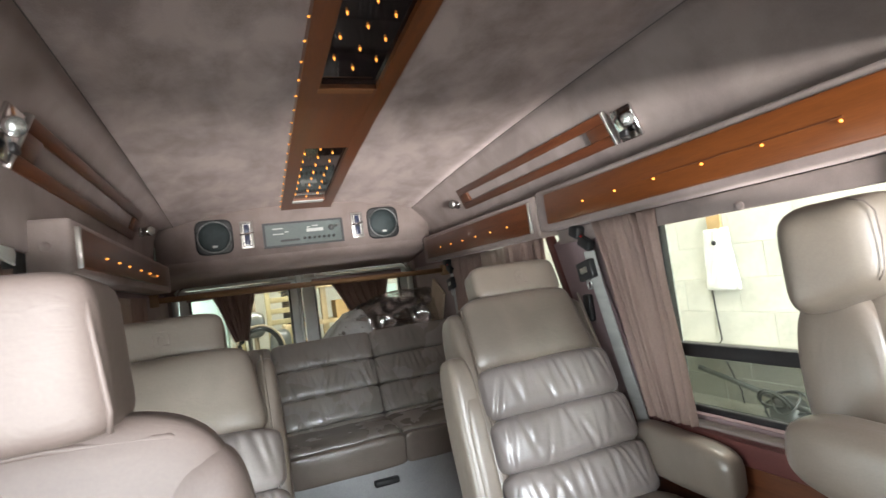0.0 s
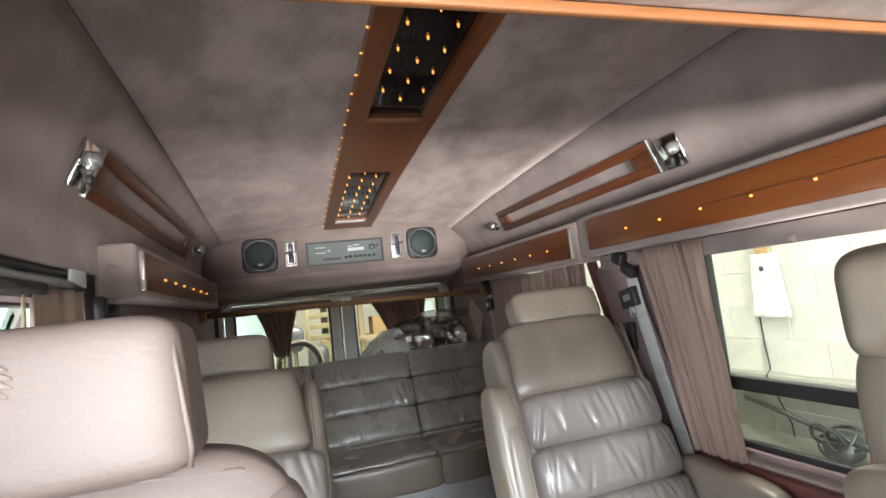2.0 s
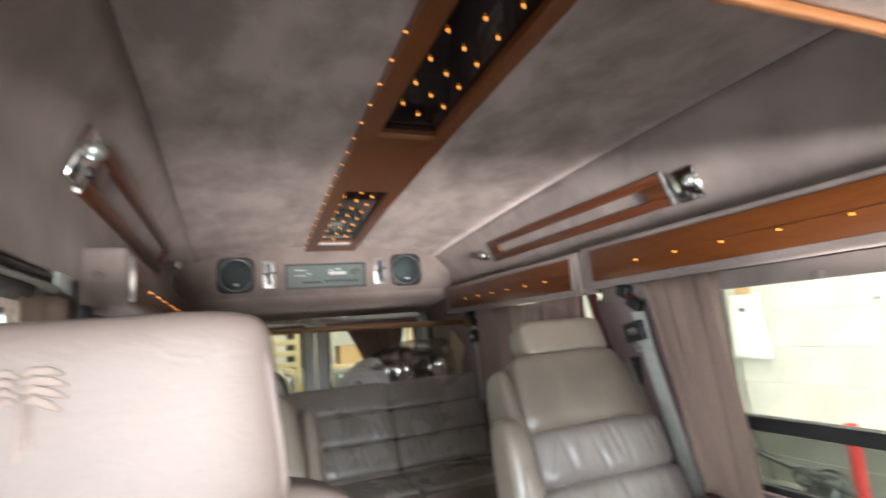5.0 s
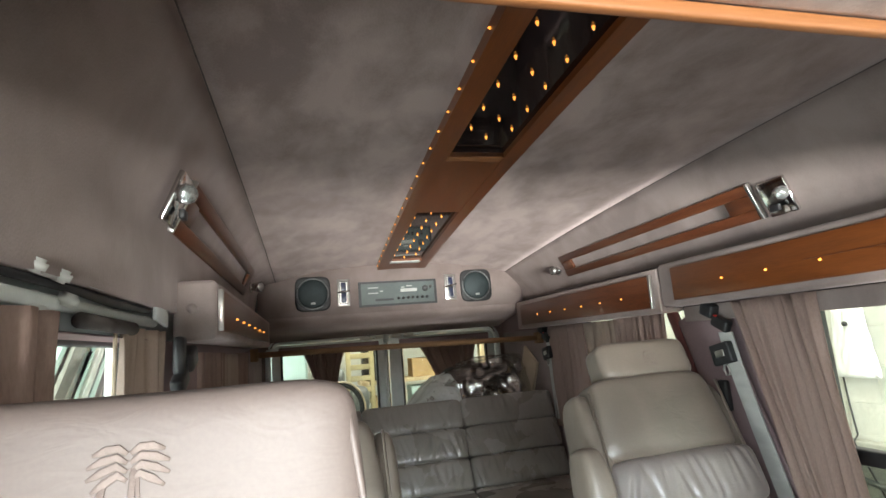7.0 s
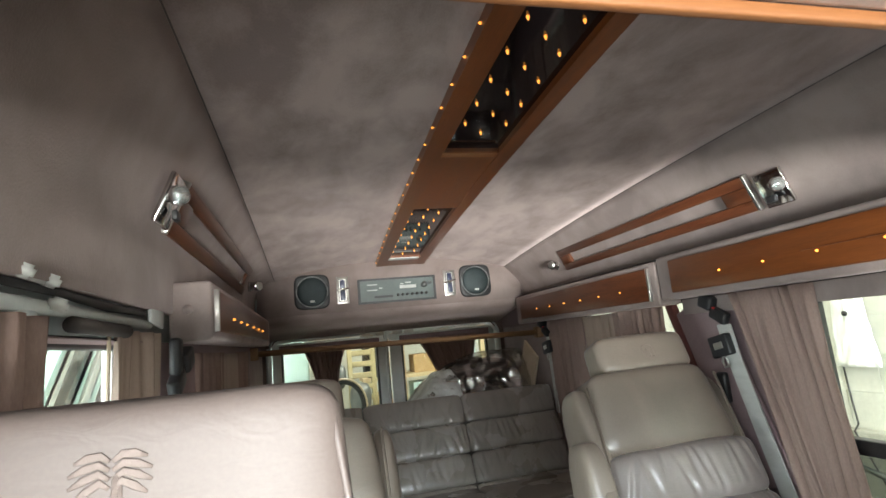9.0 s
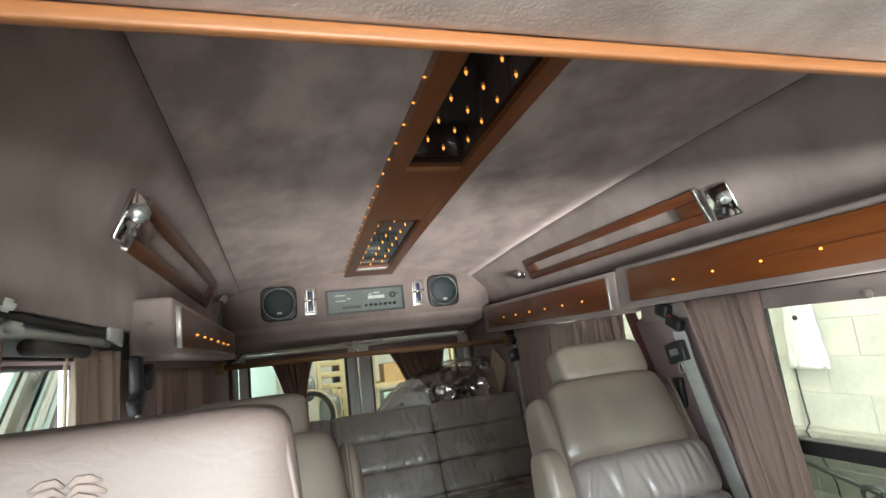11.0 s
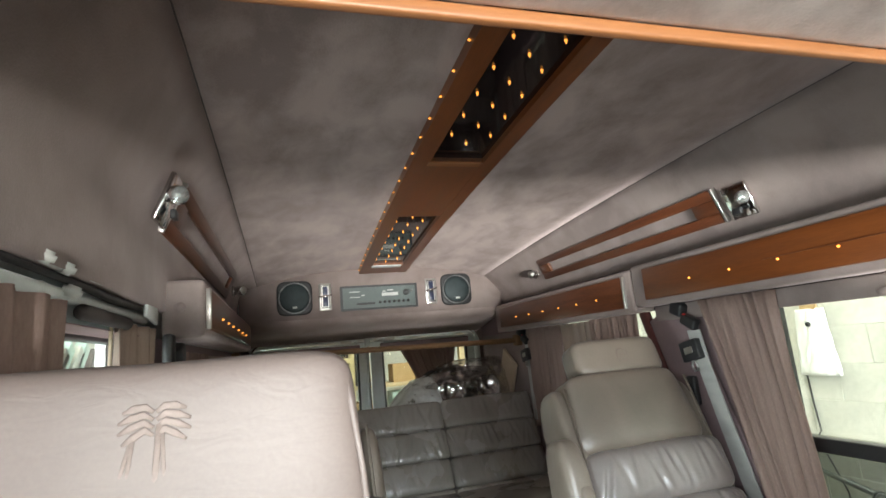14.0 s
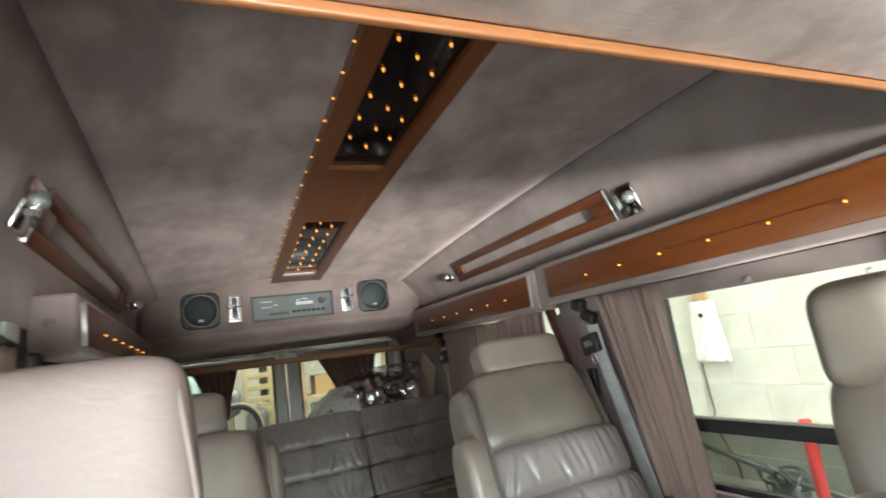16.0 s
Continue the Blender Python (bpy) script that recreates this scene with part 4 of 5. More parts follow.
# ---------- seats ----------
def captain_chair(name, place, rz, mat, arms, label, emblem=True):
    """A high-backed captain's chair that faces -y, its base at 0."""
    ob = thing(name, place, rz, label=label, category="chair", group="captain's chairs")
    lean = Matrix.Translation((0, -0.02, 0.47)) @ Matrix.Rotation(-0.37, 4, 'X')

    dx = -0.03 if arms else 0.03

    def on(m, x, y, z):
        return moved(m, lean @ Matrix.Translation((x, y, z)))
    piece("headrest", on(cushion(0.335, 0.12, 0.128, 14, 6, 0.003, 1, 0.04, 0.004), 0, 0.03, 0.738), mat, ob)
    for x in (-0.09, 0.09):
        piece("headrest_post", on(tube([(0, 0, -0.06), (0, 0, 0.06)], 0.007, 8), x, 0.04, 0.665), M_CHROME, ob)
    piece("back_shell", on(cushion(0.50, 0.11, 0.70, 12, 8, 0.0, 2, 0.06), 0, 0.075, 0.315), mat, ob)
    piece("upper_back", on(cushion(0.468, 0.13, 0.25, 30, 7, 0.003, 3, 0.14, 0.014), dx - 0.008, 0.01, 0.558), mat, ob)
    for k, z in enumerate((0.368, 0.218, 0.066)):
        piece("back_roll", on(cushion(0.488 + 0.008 * k, 0.14, 0.164, 72, 6, 0.004, 4 + k, 0, 0.018, 0.0062), dx + 0.006, -0.004 - 0.006 * k, z), M_LEATHER_ROLL_LIT, ob, "wrinkled leather back roll")
    for sg in (-1, 1):
        piece("side_bolster", on(cushion(0.07, 0.17, 0.64, 12, 4, 0.003, 8 + sg), sg * 0.235 + dx * 0.8, (0.035 if sg < 0 else 0.07) if arms else 0.055, 0.33), mat, ob)
        piece("piping", on(tube([(0, 0, -0.28), (0.004 * sg, -0.004, 0), (0, 0, 0.3)], 0.004, 6), sg * 0.222 + dx, -0.050, 0.34), mat, ob)
    piece("seat_cushion", moved(cushion(0.48, 0.50, 0.16, 16, 5, 0.004, 12, 0, 0.01), Matrix.Translation((0, -0.28, 0.42))), mat, ob)
    piece("seat_base", box(-0.22, 0.22, -0.46, 0.0, 0.22, 0.345, 0.02, 3), M_BLACK, ob)
    piece("pedestal", box(-0.15, 0.15, -0.38, -0.06, 0.0, 0.225, 0.015, 2), M_STEEL, ob)
    if 'up' in arms:
        piece("armrest", moved(cushion(0.078, 0.13, 0.50, 12, 4.5, 0.003, 14), Matrix.Translation((-0.352, -0.02, 0.72)) @ Matrix.Rotation(-0.25, 4, 'X')), mat, ob, "leather armrest folded up")
        piece("armrest_pad", moved(cushion(0.05, 0.05, 0.42, 10, 4.5, 0.003, 15), Matrix.Translation((-0.342, -0.085, 0.66)) @ Matrix.Rotation(-0.25, 4, 'X')), mat, ob)
    if 'down' in arms:
        piece("armrest", moved(cushion(0.085, 0.38, 0.15, 14, 4.5, 0.004, 16), Matrix.Translation((0.25, -0.152, 0.588)) @ Matrix.Rotation(0.06, 4, 'X')), mat, ob, "leather armrest folded down")
    if emblem:
        e = piece("embroidery", on(emblem_mesh(0.02), 0.005, -0.0345, 0.735), M_EMB, ob, "faint stitched emblem")
    return ob


def emblem_mesh(s):
    """A small stitched arch with two bars, facing -y."""
    bm = bmesh.new()
    tube([(-s, 0, -s), (-s, 0, s * 0.4), (-s * 0.6, 0, s), (s * 0.5, 0, s), (s, 0, s * 0.4), (s, 0, -s)], 0.0009, 5, bm=bm)
    tube([(-s * 0.4, 0, -s), (-s * 0.3, 0, s * 0.3), (s * 0.3, 0, s * 0.3), (s * 0.4, 0, -s)], 0.0008, 5, bm=bm)
    tube([(-s, 0, -s), (s, 0, -s)], 0.0009, 5, bm=bm)
    return bm


captain_chair("captain_chair", (0.512, 1.30, 0.0), 0, M_LEATHER, ('up', 'down'), "taupe leather captain's chair with one armrest folded up")
captain_chair("captain_chair", (-0.60, 1.30, -0.03), 0, M_LEATHER, (), "taupe leather captain's chair behind the front seat")


def palm_stitch(pts, radii):
    """One low satin-stitched stroke of the palm tree, facing -y."""
    bm = tube([(x, 0, z) for x, z in pts], radii, 8)
    for v in bm.verts:
        v.co.y *= 0.12
    return bm


def stitch_palm(seat, place):
    """A stitched palm tree with two trunks and drooping fronds."""
    trunk = piece("embroidery", moved(palm_stitch([(-0.002, -0.052), (0.004, -0.012), (0.006, 0.024)], [0.0026, 0.0024, 0.0022]), place), M_EMB, seat, "tone-on-tone stitched palm tree")
    for pts in ([(-0.032, -0.052), (-0.02, -0.014), (-0.012, 0.016)], [(-0.018, -0.052), (-0.015, -0.014), (-0.011, 0.016)], [(0.006, -0.052), (0.010, -0.016), (0.008, 0.022)]):
        piece("trunk", moved(palm_stitch(pts, [0.0016, 0.0014, 0.0014]), place), M_EMB, trunk)
    for sg in (-1, 1):
        for k in range(4):
            z, reach = 0.035 - 0.0055 * k, 0.026 - 0.003 * abs(k - 1.5)
            pts = [(0.003 + sg * 0.001, z - 0.002), (0.003 + sg * reach * 0.3, z + 0.002), (0.003 + sg * reach * 0.65, z + 0.0015 - 0.0012 * k), (0.003 + sg * reach, z - 0.001 - 0.002 * k)]
            piece("frond", moved(palm_stitch(pts, [0.0014, 0.0026, 0.0028, 0.001]), place), M_EMB, trunk)
    piece("leaf", moved(palm_stitch([(-0.036, -0.05), (-0.038, -0.035), (-0.033, -0.026), (-0.027, -0.034), (-0.026, -0.05)], [0.001, 0.0014, 0.0014, 0.0014, 0.001]), place), M_EMB, trunk)


def front_seat(place, rz, mat, label, arm, half, head, palm, shift=0.0, deep=0.125, soft=9):
    """A cab seat that faces -y, with its headrest over the shoulders."""
    ob = thing("front_seat", place, rz, label=label, category="seat", group="front seats")
    hr = cushion(0.342 if palm else 0.322, deep, head, 26, soft, 0.003, 31, 0.07 if palm else 0.02, 0.004)
    if not palm:
        for v in hr.verts:
            back = (v.co.y / deep + 0.5)
            v.co.z -= 0.05 * back * max(0.0, 0.5 - v.co.z / head)
            v.co.x *= 0.80 + 0.28 * back
    tip = Matrix.Translation((0 if palm else 0.004, deep / 2 - 0.0075, 1.247 - head / 2)) @ Matrix.Rotation(-0.06, 4, 'X')
    piece("headrest", moved(hr, tip), mat if palm else M_LEATHER_OLIVE_DIM, ob)
    for sg in ((-1, 1) if palm else ()):
        piece("piping", moved(tube([(sg * 0.152, 0.008, 0.062), (sg * 0.156, 0.0, 0.03), (sg * 0.162, -0.003, -0.02), (sg * 0.1645, 0.0, -0.048), (sg * 0.162, 0.004, -0.066)], 0.0028 if palm else 0.0012, 6), Matrix.Translation((0, 0.0, 1.172))), mat, ob)
    if not palm:
        piece("headrest_seam", tube([(-0.118, 0.03, 1.2425), (-0.117, 0.008, 1.236), (-0.116, -0.003, 1.22), (-0.116, -0.006, 1.18), (-0.116, -0.003, 1.135), (-0.118, 0.006, 1.118)], 0.0012, 6), M_DARK_LINE, ob, "dark stitched seam")
    for x in ((-0.075, 0.075) if palm else ()):
        piece("headrest_post", tube([(x, 0.075 if palm else 0.05, 1.04), (x, 0.075 if palm else 0.05, 1.11)], 0.007, 8), M_CHROME, ob)
    lean = Matrix.Translation((shift, 0.0, 0.45)) @ Matrix.Rotation(-0.12, 4, 'X')
    piece("backrest", moved(cushion(half * 2 - (0.0 if palm else 0.02), 0.085 if palm else 0.13, 0.67, 30, 6 if palm else 4.5, 0.004, 33, 0.06, 0.012), lean @ Matrix.Translation((0, 0.0, 0.33 if palm else 0.335))), mat, ob)
    for sg in (-1, 1):
        piece("side_bolster", moved(cushion(0.11, 0.11 if palm else 0.16, 0.62 if palm else 0.655, 16, 3.6 if palm else 4.2, 0.004, 34 + sg, 0.1), lean @ Matrix.Translation((sg * (half - (0.055 if palm else 0.055)), -0.005 if palm else 0.042, 0.306 if palm else 0.32))), mat, ob)
        piece("seam", moved(tube([(sg * (half - 0.045), -0.046, -0.1), (sg * (half - 0.047), -0.047, 0.2), (sg * (half - 0.055), -0.044, 0.5), (sg * (half - 0.07), -0.02, 0.635)], 0.004, 6), lean), mat if palm else M_CASE, ob)
    if palm:
        piece("piping", moved(tube([(-0.22, -0.036, 0.638), (-0.1, -0.038, 0.645), (0.1, -0.038, 0.645), (0.2, -0.034, 0.636), (0.24, -0.015, 0.615)], 0.0035, 6), lean), mat, ob)
    piece("seat_cushion", moved(cushion(0.52, 0.52, 0.18, 14, 5, 0.004, 36), Matrix.Translation((0, -0.28, 0.40))), mat, ob)
    piece("pedestal", box(-0.18, 0.18, -0.42, -0.08, 0.0, 0.32, 0.02, 2), M_BLACK, ob)
    if arm:
        piece("armrest", moved(cushion(0.09, 0.40, 0.12, 14, 3.6, 0.004, 37), Matrix.Translation((arm * 0.20, -0.08, 0.86)) @ Matrix.Rotation(0.10, 4, 'X')), mat, ob, "leather armrest")
    if palm:
        stitch_palm(ob, tip @ Matrix.Translation((0.008, -deep / 2 - 0.0039, 0.003)))
    else:
        wear = random.Random(8)
        for cx, cz, w, h in ((0.0, 0.056, 0.010, 0.004), (0.006, 0.044, 0.009, 0.003), (0.004, 0.022, 0.003, 0.006), (0.018, -0.012, 0.011, 0.004)):
            bm = bmesh.new()
            ring = [bm.verts.new((cx + w * math.cos(a) * wear.uniform(0.6, 1.1), -deep / 2 - 0.0046, cz + h * math.sin(a) * wear.uniform(0.6, 1.1))) for a in [k * 0.5236 for k in range(12)]]
            bm.faces.new(ring)
            bmesh.ops.solidify(bm, geom=bm.faces[:], thickness=0.0006)
            piece("worn_patch", moved(bm, tip), M_TANCARD, ob, "pale worn patch")
    return ob


front_seat((-0.655, 0.425, 0), 0, M_LEATHER_DIM, "taupe leather front passenger seat with palm embroidery", 0, 0.28, 0.150, True)
front_seat((0.598, 0.39, -0.008), 0, M_LEATHER, "taupe leather driver seat with headrest", -1, 0.18, 0.142, False, 0.083, 0.15, 5)


def bench():
    ob = thing("bench_seat", (0, 2.6, 0.0), label="taupe tufted leather rear bench seat", category="bench seat")
    lean = Matrix.Translation((0, 0.14, 0.40)) @ Matrix.Rotation(-0.38, 4, 'X')
    k = 0
    for x0, x1 in ((-0.80, -0.275), (-0.270, 0.262), (0.267, 0.80)):
        for z0, z1 in ((-0.03, 0.117), (0.119, 0.269), (0.271, 0.424), (0.426, 0.578)):
            k += 1
            piece("back_pad", moved(cushion(x1 - x0 + 0.006, 0.15, z1 - z0 + 0.006, 60, 12, 0.002, 40 + k, 0, 0.012, 0.007 if k % 3 else 0.005), lean @ Matrix.Translation(((x0 + x1) / 2, 0.02, (z0 + z1) / 2))), M_LEATHER_LIFTED, ob)
        piece("seat_pad", moved(cushion(x1 - x0 + 0.006, 0.50, 0.15, 24, 12, 0.004, 60 + k), Matrix.Translation(((x0 + x1) / 2, 0.06, 0.44))), M_LEATHER_LIFTED, ob)
        piece("seat_front", moved(cushion(x1 - x0 + 0.006, 0.07, 0.14, 16, 12, 0.004, 70 + k, 0, 0.006), Matrix.Translation(((x0 + x1) / 2, -0.19, 0.425))), M_LEATHER, ob, "front roll in chair leather")
    piece("back_board", moved(box(-0.80, 0.80, 0.07, 0.1, 0.0, 0.555, 0.01), lean), M_LEATHER_LIFTED, ob)
    piece("base", box(-0.80, 0.80, -0.17, 0.2, 0.0, 0.37, 0.01), M_GREYVINYL, ob, "grey vinyl bench base")
    piece("latch", box(0.10, 0.22, -0.20, -0.16, 0.27, 0.30, 0.01, 3), M_BLACK, ob, "black latch handle")
    return ob


bench()


# ---------- luggage behind the bench ----------
lug = thing("wrapped_luggage", (0.42, 3.35, 0.6), label="dark luggage draped in clear plastic behind the bench", category="luggage")
part("dark_case", moved(cushion(0.66, 0.32, 0.66, 24, 3.2, 0.014, 81, 0.1), Matrix.Translation((0.53, 3.40, 0.79))), M_CASE, lug, "dark brown cloth case")


def drape(x0, x1, y0, high, seed, ripple, low):
    """A sheet hanging forwards over the bench back: high(u) is its ridge."""
    nx, ny = 64, 34
    bm = bmesh.new()
    rows = []
    for i in range(nx + 1):
        u = i / nx
        row = []
        for j in range(ny + 1):
            v = j / ny
            x, y = x0 + (x1 - x0) * u, y0 + 0.34 * (1 - v) ** 1.5
            z = low + (high(u) - low) * (1 - v ** 3)
            k = Vector((x * 9 + seed, y * 9, z * 9))
            r = 1 - abs(noise.noise(k)) * 2 + 0.5 * (1 - abs(noise.noise(k * 2.3)) * 2)
            row.append(bm.verts.new((x + 0.4 * ripple * noise.noise(k * 1.7), y - ripple * r, z + 0.6 * ripple * (r - 0.7))))
        rows.append(row)
    for a, b in zip(rows, rows[1:]):
        for j in range(ny):
            bm.faces.new((a[j], a[j + 1], b[j + 1], b[j]))
    return bm


thick(part("plastic_wrap", drape(0.14, 0.84, 3.16, lambda u: 0.98 + 0.17 * math.sin(min(1.0, u * 1.5) * 1.57), 3.0, 0.026, 0.84), M_FILM, lug, "crumpled clear plastic film"), 0.001, 0)
thick(part("white_sheet", drape(0.06, 0.34, 3.13, lambda u: 0.90 + 0.17 * math.sin(1.75 * u), 8.0, 0.022, 0.76), M_SHEET, lug, "white plastic sheet"), 0.002, 0)
solid("card_wedge", moved(box(-0.008, 0.008, -0.10, 0.10, -0.18, 0.18, 0.003), Matrix.Translation((0.80, 3.2, 1.0)) @ Matrix.Rotation(0.55, 4, 'X')), M_TANCARD, label="pale tan card leaning on the side wall", category="card")


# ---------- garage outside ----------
# housings for the assumed tubes, unseen like their lamps
for lx, ly in FILL_TUBES:
    fx = thing("added_tube_light", (lx, ly, 3.2), label="unseen tube fitting added for the garage fill lamps", category="ceiling light", group="garage tube lights")
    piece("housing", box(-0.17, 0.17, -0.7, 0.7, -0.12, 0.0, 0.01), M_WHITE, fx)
solid("ground", box(-60, 60, -60, 60, -0.72, -0.65), M_CONCRETE, label="grey concrete garage floor", category="ground", kind="structure")
gw = solid("garage_wall", box(2.33, 2.5, -4.5, 7.5, -0.65, 3.2), M_MORTAR, label="cream painted concrete block garage wall", category="wall", kind="structure")
solid("garage_wall_back", box(-5.5, 2.5, 7.4, 7.6, -0.65, 3.2), M_BLOCK, label="cream painted back wall of the garage", category="wall", kind="structure")
# roof out of sight, added to keep sky light off the garage
solid("garage_roof", box(-5.6, 2.6, -0.5, 7.6, 3.2, 3.3), M_TIMBER, label="unseen timber roof added to shade the garage", category="roof", kind="structure")
solid("wall_ledge", box(2.27, 2.335, -1.0, 6.0, 0.53, 0.575, 0.01), M_BLOCK_RAW, label="rough concrete ledge along the garage wall", category="ledge", kind="structure")
bag = thing("hanging_bag", (2.29, 2.28, 1.1), label="white plastic bag hanging on the garage wall", category="bag")
bgm = sheet(lambda z: [(2.305 - 0.035 * math.sin(math.pi * i / 20) * (0.3 + (1.3 - z)) + 0.012 * noise.noise(Vector((i * 0.45, z * 14, 2.0))),
                        2.28 + (i / 20 - 0.5) * (0.17 + 0.2 * (1.3 - z)) + 0.008 * noise.noise(Vector((z * 11, i * 0.2, 0.5))), z) for i in range(21)], [1.275 - 0.0185 * k for k in range(21)])
thick(part("bag_body", bgm, M_PAPER, bag), 0.004, 0)
part("card_top", box(2.295, 2.31, 2.225, 2.325, 1.268, 1.355, 0.004), M_CARD, bag, "brown cardboard header")
part("hole", disc((2.282, 2.282, 1.19), (1, 0, 0), 0.014, 0.01, 14), M_BLACK, bag, "dark punched hole")
cable = thing("wall_cable", (2.3, 2.31, 0.6), label="thin black cable down the garage wall", category="cable")
part("wire", tube([(2.322, 2.385, 0.92), (2.322, 2.38, 0.75), (2.31, 2.36, 0.6), (2.262, 2.35, 0.57), (2.30, 2.27, 0.3), (2.32, 2.27, -0.1)], 0.005, 6), M_BLACK, cable)
pole = thing("red_pole", (1.75, 1.5, -0.65), label="red painted pole standing by the wall", category="pole")
part("shaft", tube([(1.95, 1.58, -0.65), (1.95, 1.58, 0.66)], 0.025, 14), M_RED, pole)
part("cap", disc((1.95, 1.58, 0.665), (0, 0, 1), 0.027, 0.02, 16, 0.004), M_RED, pole)
solid("red_tape", box(2.318, 2.326, 1.07, 1.171, 1.278, 1.303), M_RED, label="strip of red tape on the garage wall", category="tape")
for ny, nz in ((1.345, 1.302), (1.581, 1.205)):
    solid("wall_nail", tube([(2.33, ny, nz), (2.30, ny, nz - 0.006), (2.296, ny + 0.004, nz - 0.022)], 0.006, 8), M_STEEL, True, label="bent nail in the garage wall", category="nail", group="nails in the garage wall")
eng = thing("engine_part", (2.05, 1.85, 0.2), label="greasy steel machine part with coiled hose on the ledge", category="machine part")
part("housing", moved(cushion(0.14, 0.16, 0.14, 10, 3, 0.02, 91), Matrix.Translation((2.12, 1.85, 0.30))), M_STEEL, eng)
hose_rnd = random.Random(17)
for k in range(6):
    hr_, hy, hz, sk = hose_rnd.uniform(0.05, 0.085), hose_rnd.uniform(-0.05, 0.05), hose_rnd.uniform(-0.02, 0.05), hose_rnd.uniform(-0.05, 0.05)
    part("hose", tube([(2.02 + 0.015 * k + sk * math.sin(a), 1.83 + hy + hr_ * math.cos(a), 0.33 + hz + 0.7 * hr_ * math.sin(a) + 0.3 * sk * math.cos(2 * a)) for a in [2 * math.pi * j / 24 for j in range(24)]], 0.0065, 6, closed=True), M_STEEL, eng)
part("pipe", tube([(2.24, 2.5, 0.43), (2.1, 2.05, 0.40), (2.08, 1.75, 0.34), (2.08, 1.3, 0.27)], 0.015, 10), M_STEEL, eng)
bnc = thing("work_bench", (2.1, 2.0, -0.65), label="grey workbench below the garage wall", category="workbench")
part("top", box(1.85, 2.33, 0.6, 3.4, 0.17, 0.23, 0.008), M_BLOCK_RAW, bnc)
for y in (0.7, 2.0, 3.3):
    part("leg", box(1.9, 1.97, y - 0.04, y + 0.04, -0.65, 0.17), M_STEEL, bnc, "", False)

# machines and timber seen through the rear and door windows
mac = thing("yellow_machine", (-0.5, 5.4, -0.65), label="yellow painted machine with ladder frame in the garage", category="machine")
for x in (-0.17, 0.05):
    part("upright", box(x - 0.022, x + 0.022, 5.2, 5.28, -0.65, 1.75, 0.006), M_YELLOW, mac)
for k in range(11):
    part("rung", box(-0.16, 0.04, 5.2, 5.25, 0.55 + 0.105 * k, 0.60 + 0.105 * k, 0.006), M_YELLOW, mac)
part("cabinet", box(-1.1, -0.55, 5.5, 6.0, -0.65, 1.9, 0.03, 3), M_PALEGREEN, mac, "pale green steel cabinet")
part("motor", moved(cushion(0.2, 0.3, 0.26, 10, 3, 0.01, 95), Matrix.Translation((-0.10, 5.10, 0.80))), M_STEEL, mac)
part("gearbox", moved(cushion(0.22, 0.26, 0.24, 10, 3, 0.015, 96), Matrix.Translation((-0.32, 5.2, 1.0))), M_STEEL, mac)
part("dark_hood", box(-0.02, 0.2, 5.32, 5.6, 0.95, 1.75, 0.05, 3), M_CASE, mac, "dark hood")
for k in range(3):
    part("pipe", tube([(-0.42 + 0.06 * k, 5.3, -0.65), (-0.42 + 0.06 * k, 5.3, 1.2 + 0.1 * k), (-0.3 + 0.06 * k, 5.3, 1.35 + 0.1 * k)], 0.02, 8), (M_YELLOW, M_STEEL, M_TANCARD)[k], mac)
whl = thing("steering_wheel", (-0.29, 4.5, -0.65), label="black ring wheel with pale rim outside", category="wheel")
part("rim", tube([(-0.29 + 0.17 * math.cos(a), 4.5, 0.80 + 0.2 * math.sin(a)) for a in [2 * math.pi * k / 36 for k in range(36)]], 0.026, 10, closed=True), M_BLACK, whl)
part("pale_edge", tube([(-0.29 + 0.19 * math.cos(a), 4.48, 0.80 + 0.22 * math.sin(a)) for a in [2 * math.pi * k / 36 for k in range(36)]], 0.008, 8, closed=True), M_TANCARD, whl, "pale rim edge")
part("stand", tube([(-0.29, 4.52, 0.62), (-0.29, 4.54, -0.65)], 0.03, 10), M_STEEL, whl)
rack = thing("timber_rack", (0.5, 6.0, -0.65), label="pale timber rack against the garage back wall", category="rack")
for x in (0.05, 0.45, 0.95, 1.4):
    part("upright", box(x - 0.03, x + 0.03, 5.9, 5.98, -0.65, 2.0), M_TIMBER, rack, "", False)
for z in (0.5, 0.9, 1.3, 1.7):
    part("shelf", box(0.0, 1.5, 5.86, 6.3, z - 0.02, z + 0.02), M_TIMBER, rack, "", False)
for i, (x, z, w, hh) in enumerate(((0.25, 0.52, 0.25, 0.22), (0.7, 0.52, 0.3, 0.3), (0.28, 0.92, 0.2, 0.26), (0.75, 0.92, 0.35, 0.2), (1.15, 0.92, 0.3, 0.3), (0.3, 1.32, 0.25, 0.25))):
    solid("storage_box", box(x - w / 2, x + w / 2, 5.9, 6.2, z, z + hh, 0.006), (M_CARD, M_PALEGREEN, M_TANCARD)[i % 3], label="box on the timber rack", category="box", group="boxes on the rack")
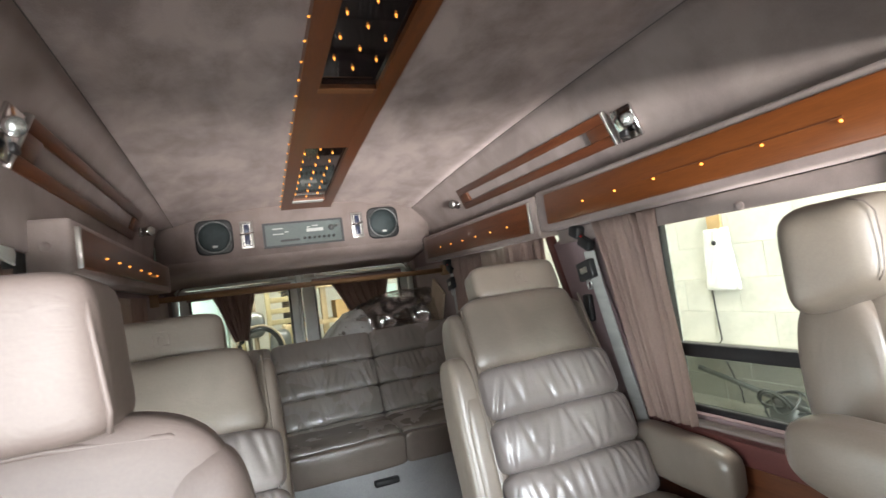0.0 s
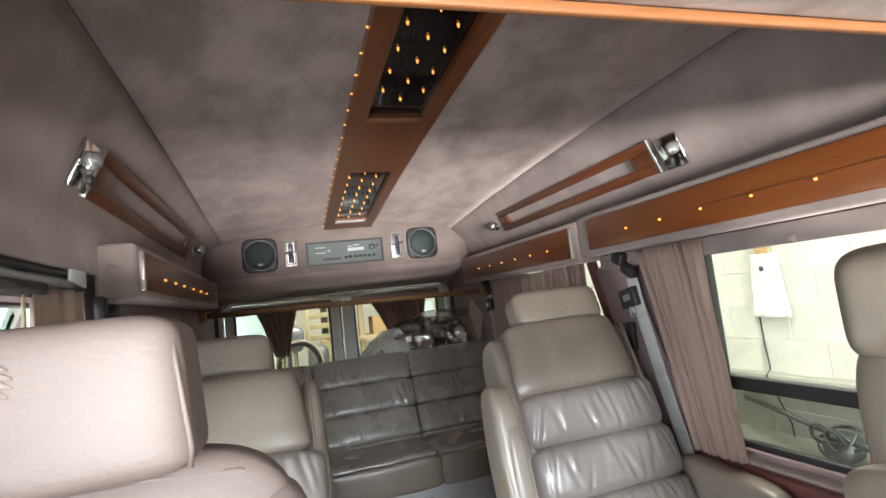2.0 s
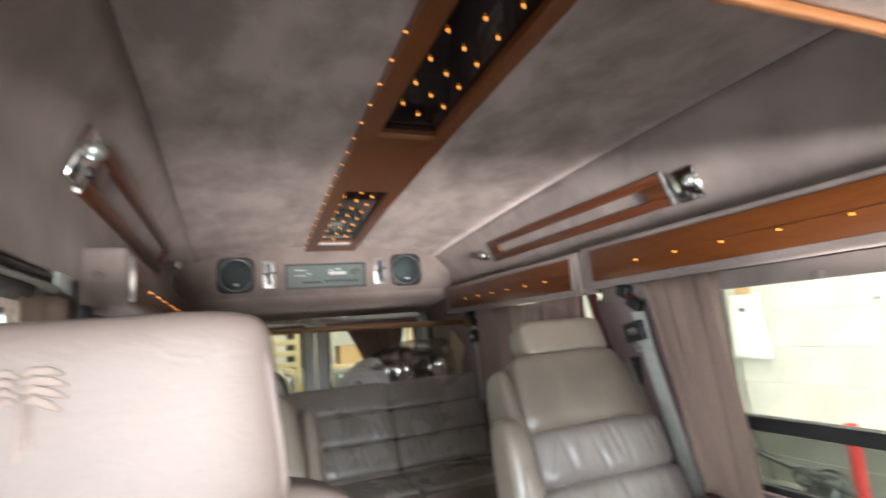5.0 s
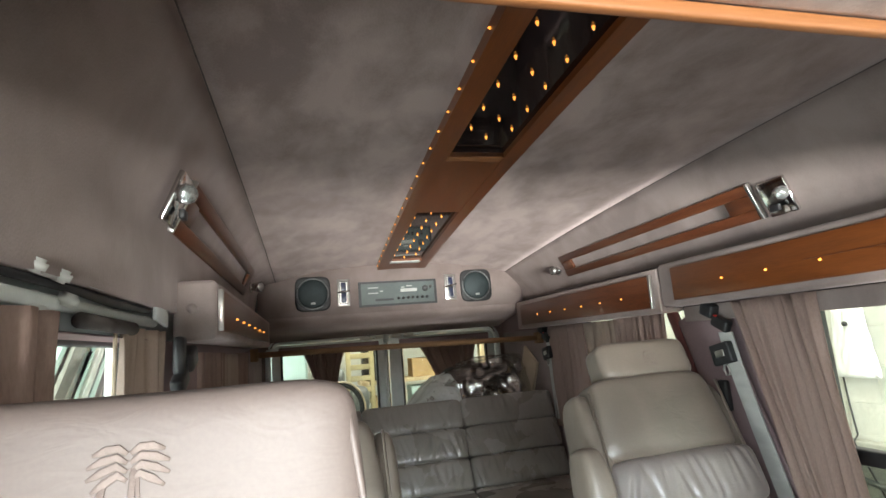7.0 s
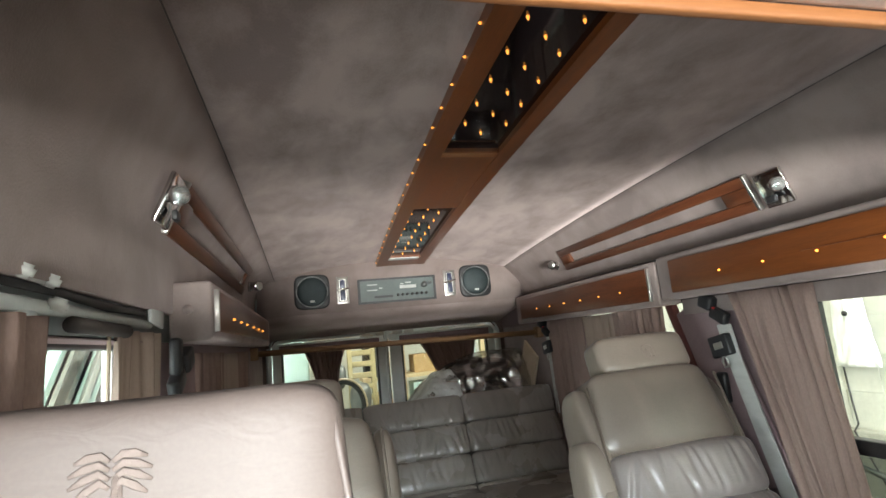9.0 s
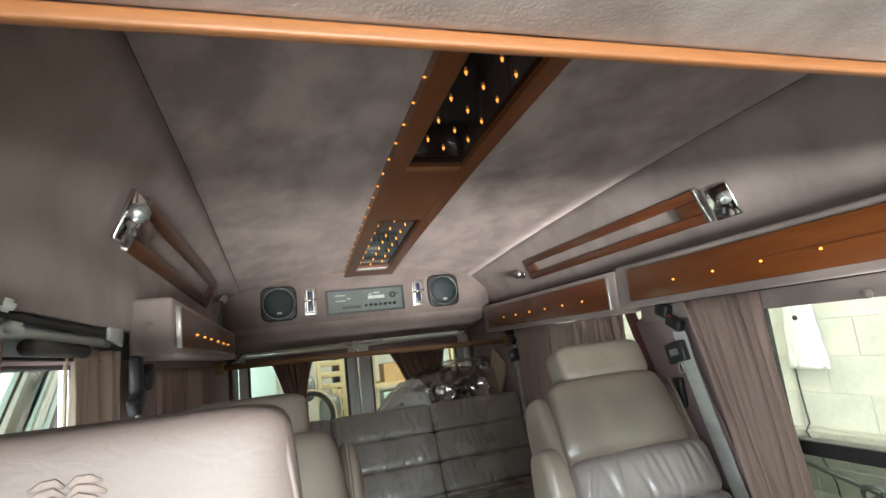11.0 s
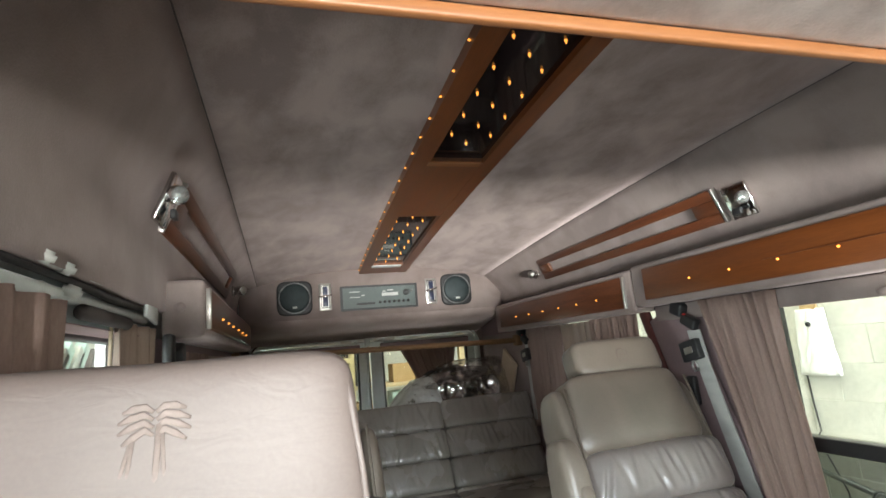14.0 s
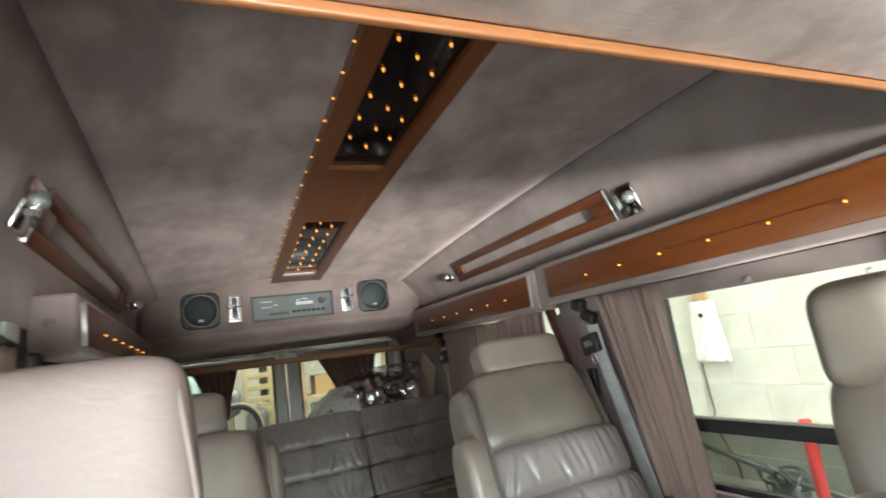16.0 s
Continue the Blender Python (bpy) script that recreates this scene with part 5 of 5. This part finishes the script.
# door side: leaning boards and ladder
for i, (y, tilt, m) in enumerate(((2.1, 0.76, M_PALEGREEN), (2.22, 0.72, M_LIGHTGREY), (2.36, 0.78, M_STEEL), (2.47, 0.74, M_PALEGREEN), (2.6, 0.76, M_LIGHTGREY), (2.72, 0.73, M_PALEGREEN), (2.86, 0.77, M_STEEL))):
    solid("leaning_board", moved(box(-0.03, 0.03, -0.04, 0.04, -1.42, 1.42, 0.005), Matrix.Translation((-1.72, y, 0.39)) @ Matrix.Rotation(-tilt, 4, 'X')), m, label="long painted board leaning beside the van", category="board", group="leaning boards")
sgn = thing("wall_sign", (-1.83, 3.5, -0.65), label="pale sign board with dark marks beside the van", category="sign")
part("board", box(-1.84, -1.82, 2.6, 4.4, 1.33, 1.62), M_LIGHTGREY, sgn, "", False)
for y in (2.7, 4.3):
    part("post", box(-1.88, -1.84, y - 0.03, y + 0.03, -0.65, 1.62), M_STEEL, sgn, "", False)
for k in range(9):
    part("mark", box(-1.819, -1.816, 2.75 + 0.11 * k, 2.81 + 0.11 * k, 1.40 + 0.05 * (k % 2), 1.435 + 0.05 * (k % 2)), M_STEEL, sgn, "", False)
solid("garage_wall_far", box(-5.6, -5.4, -4.5, 7.6, -0.65, 3.2), M_BLOCK, label="cream painted far wall of the garage", category="wall", kind="structure")


# ---------- the blocks of the garage wall ----------
def block_mesh(l, h, name, m):
    bm = box(-0.006, 0.006, -l / 2, l / 2, -h / 2, h / 2, 0.002, 1)
    me = bpy.data.meshes.new(name)
    bm.to_mesh(me)
    bm.free()
    me.materials.append(m)
    return me


full_cream, full_raw = block_mesh(0.3985, 0.1985, "cream_block", M_BLOCK), block_mesh(0.394, 0.194, "raw_block", M_BLOCK_RAW)
rb = random.Random(5)
for r in range(13):
    z = -0.03 + 0.2 * r - 0.5
    for c in range(14):
        y = -0.2 + 0.4 * c + (0.2 if r % 2 else 0)
        if z > 1.75:
            continue
        b = new("block", full_cream if z > 0.56 else full_raw)
        b.parent = gw
        b.location = (2.3335 - rb.uniform(0, 0.0025), y, z)
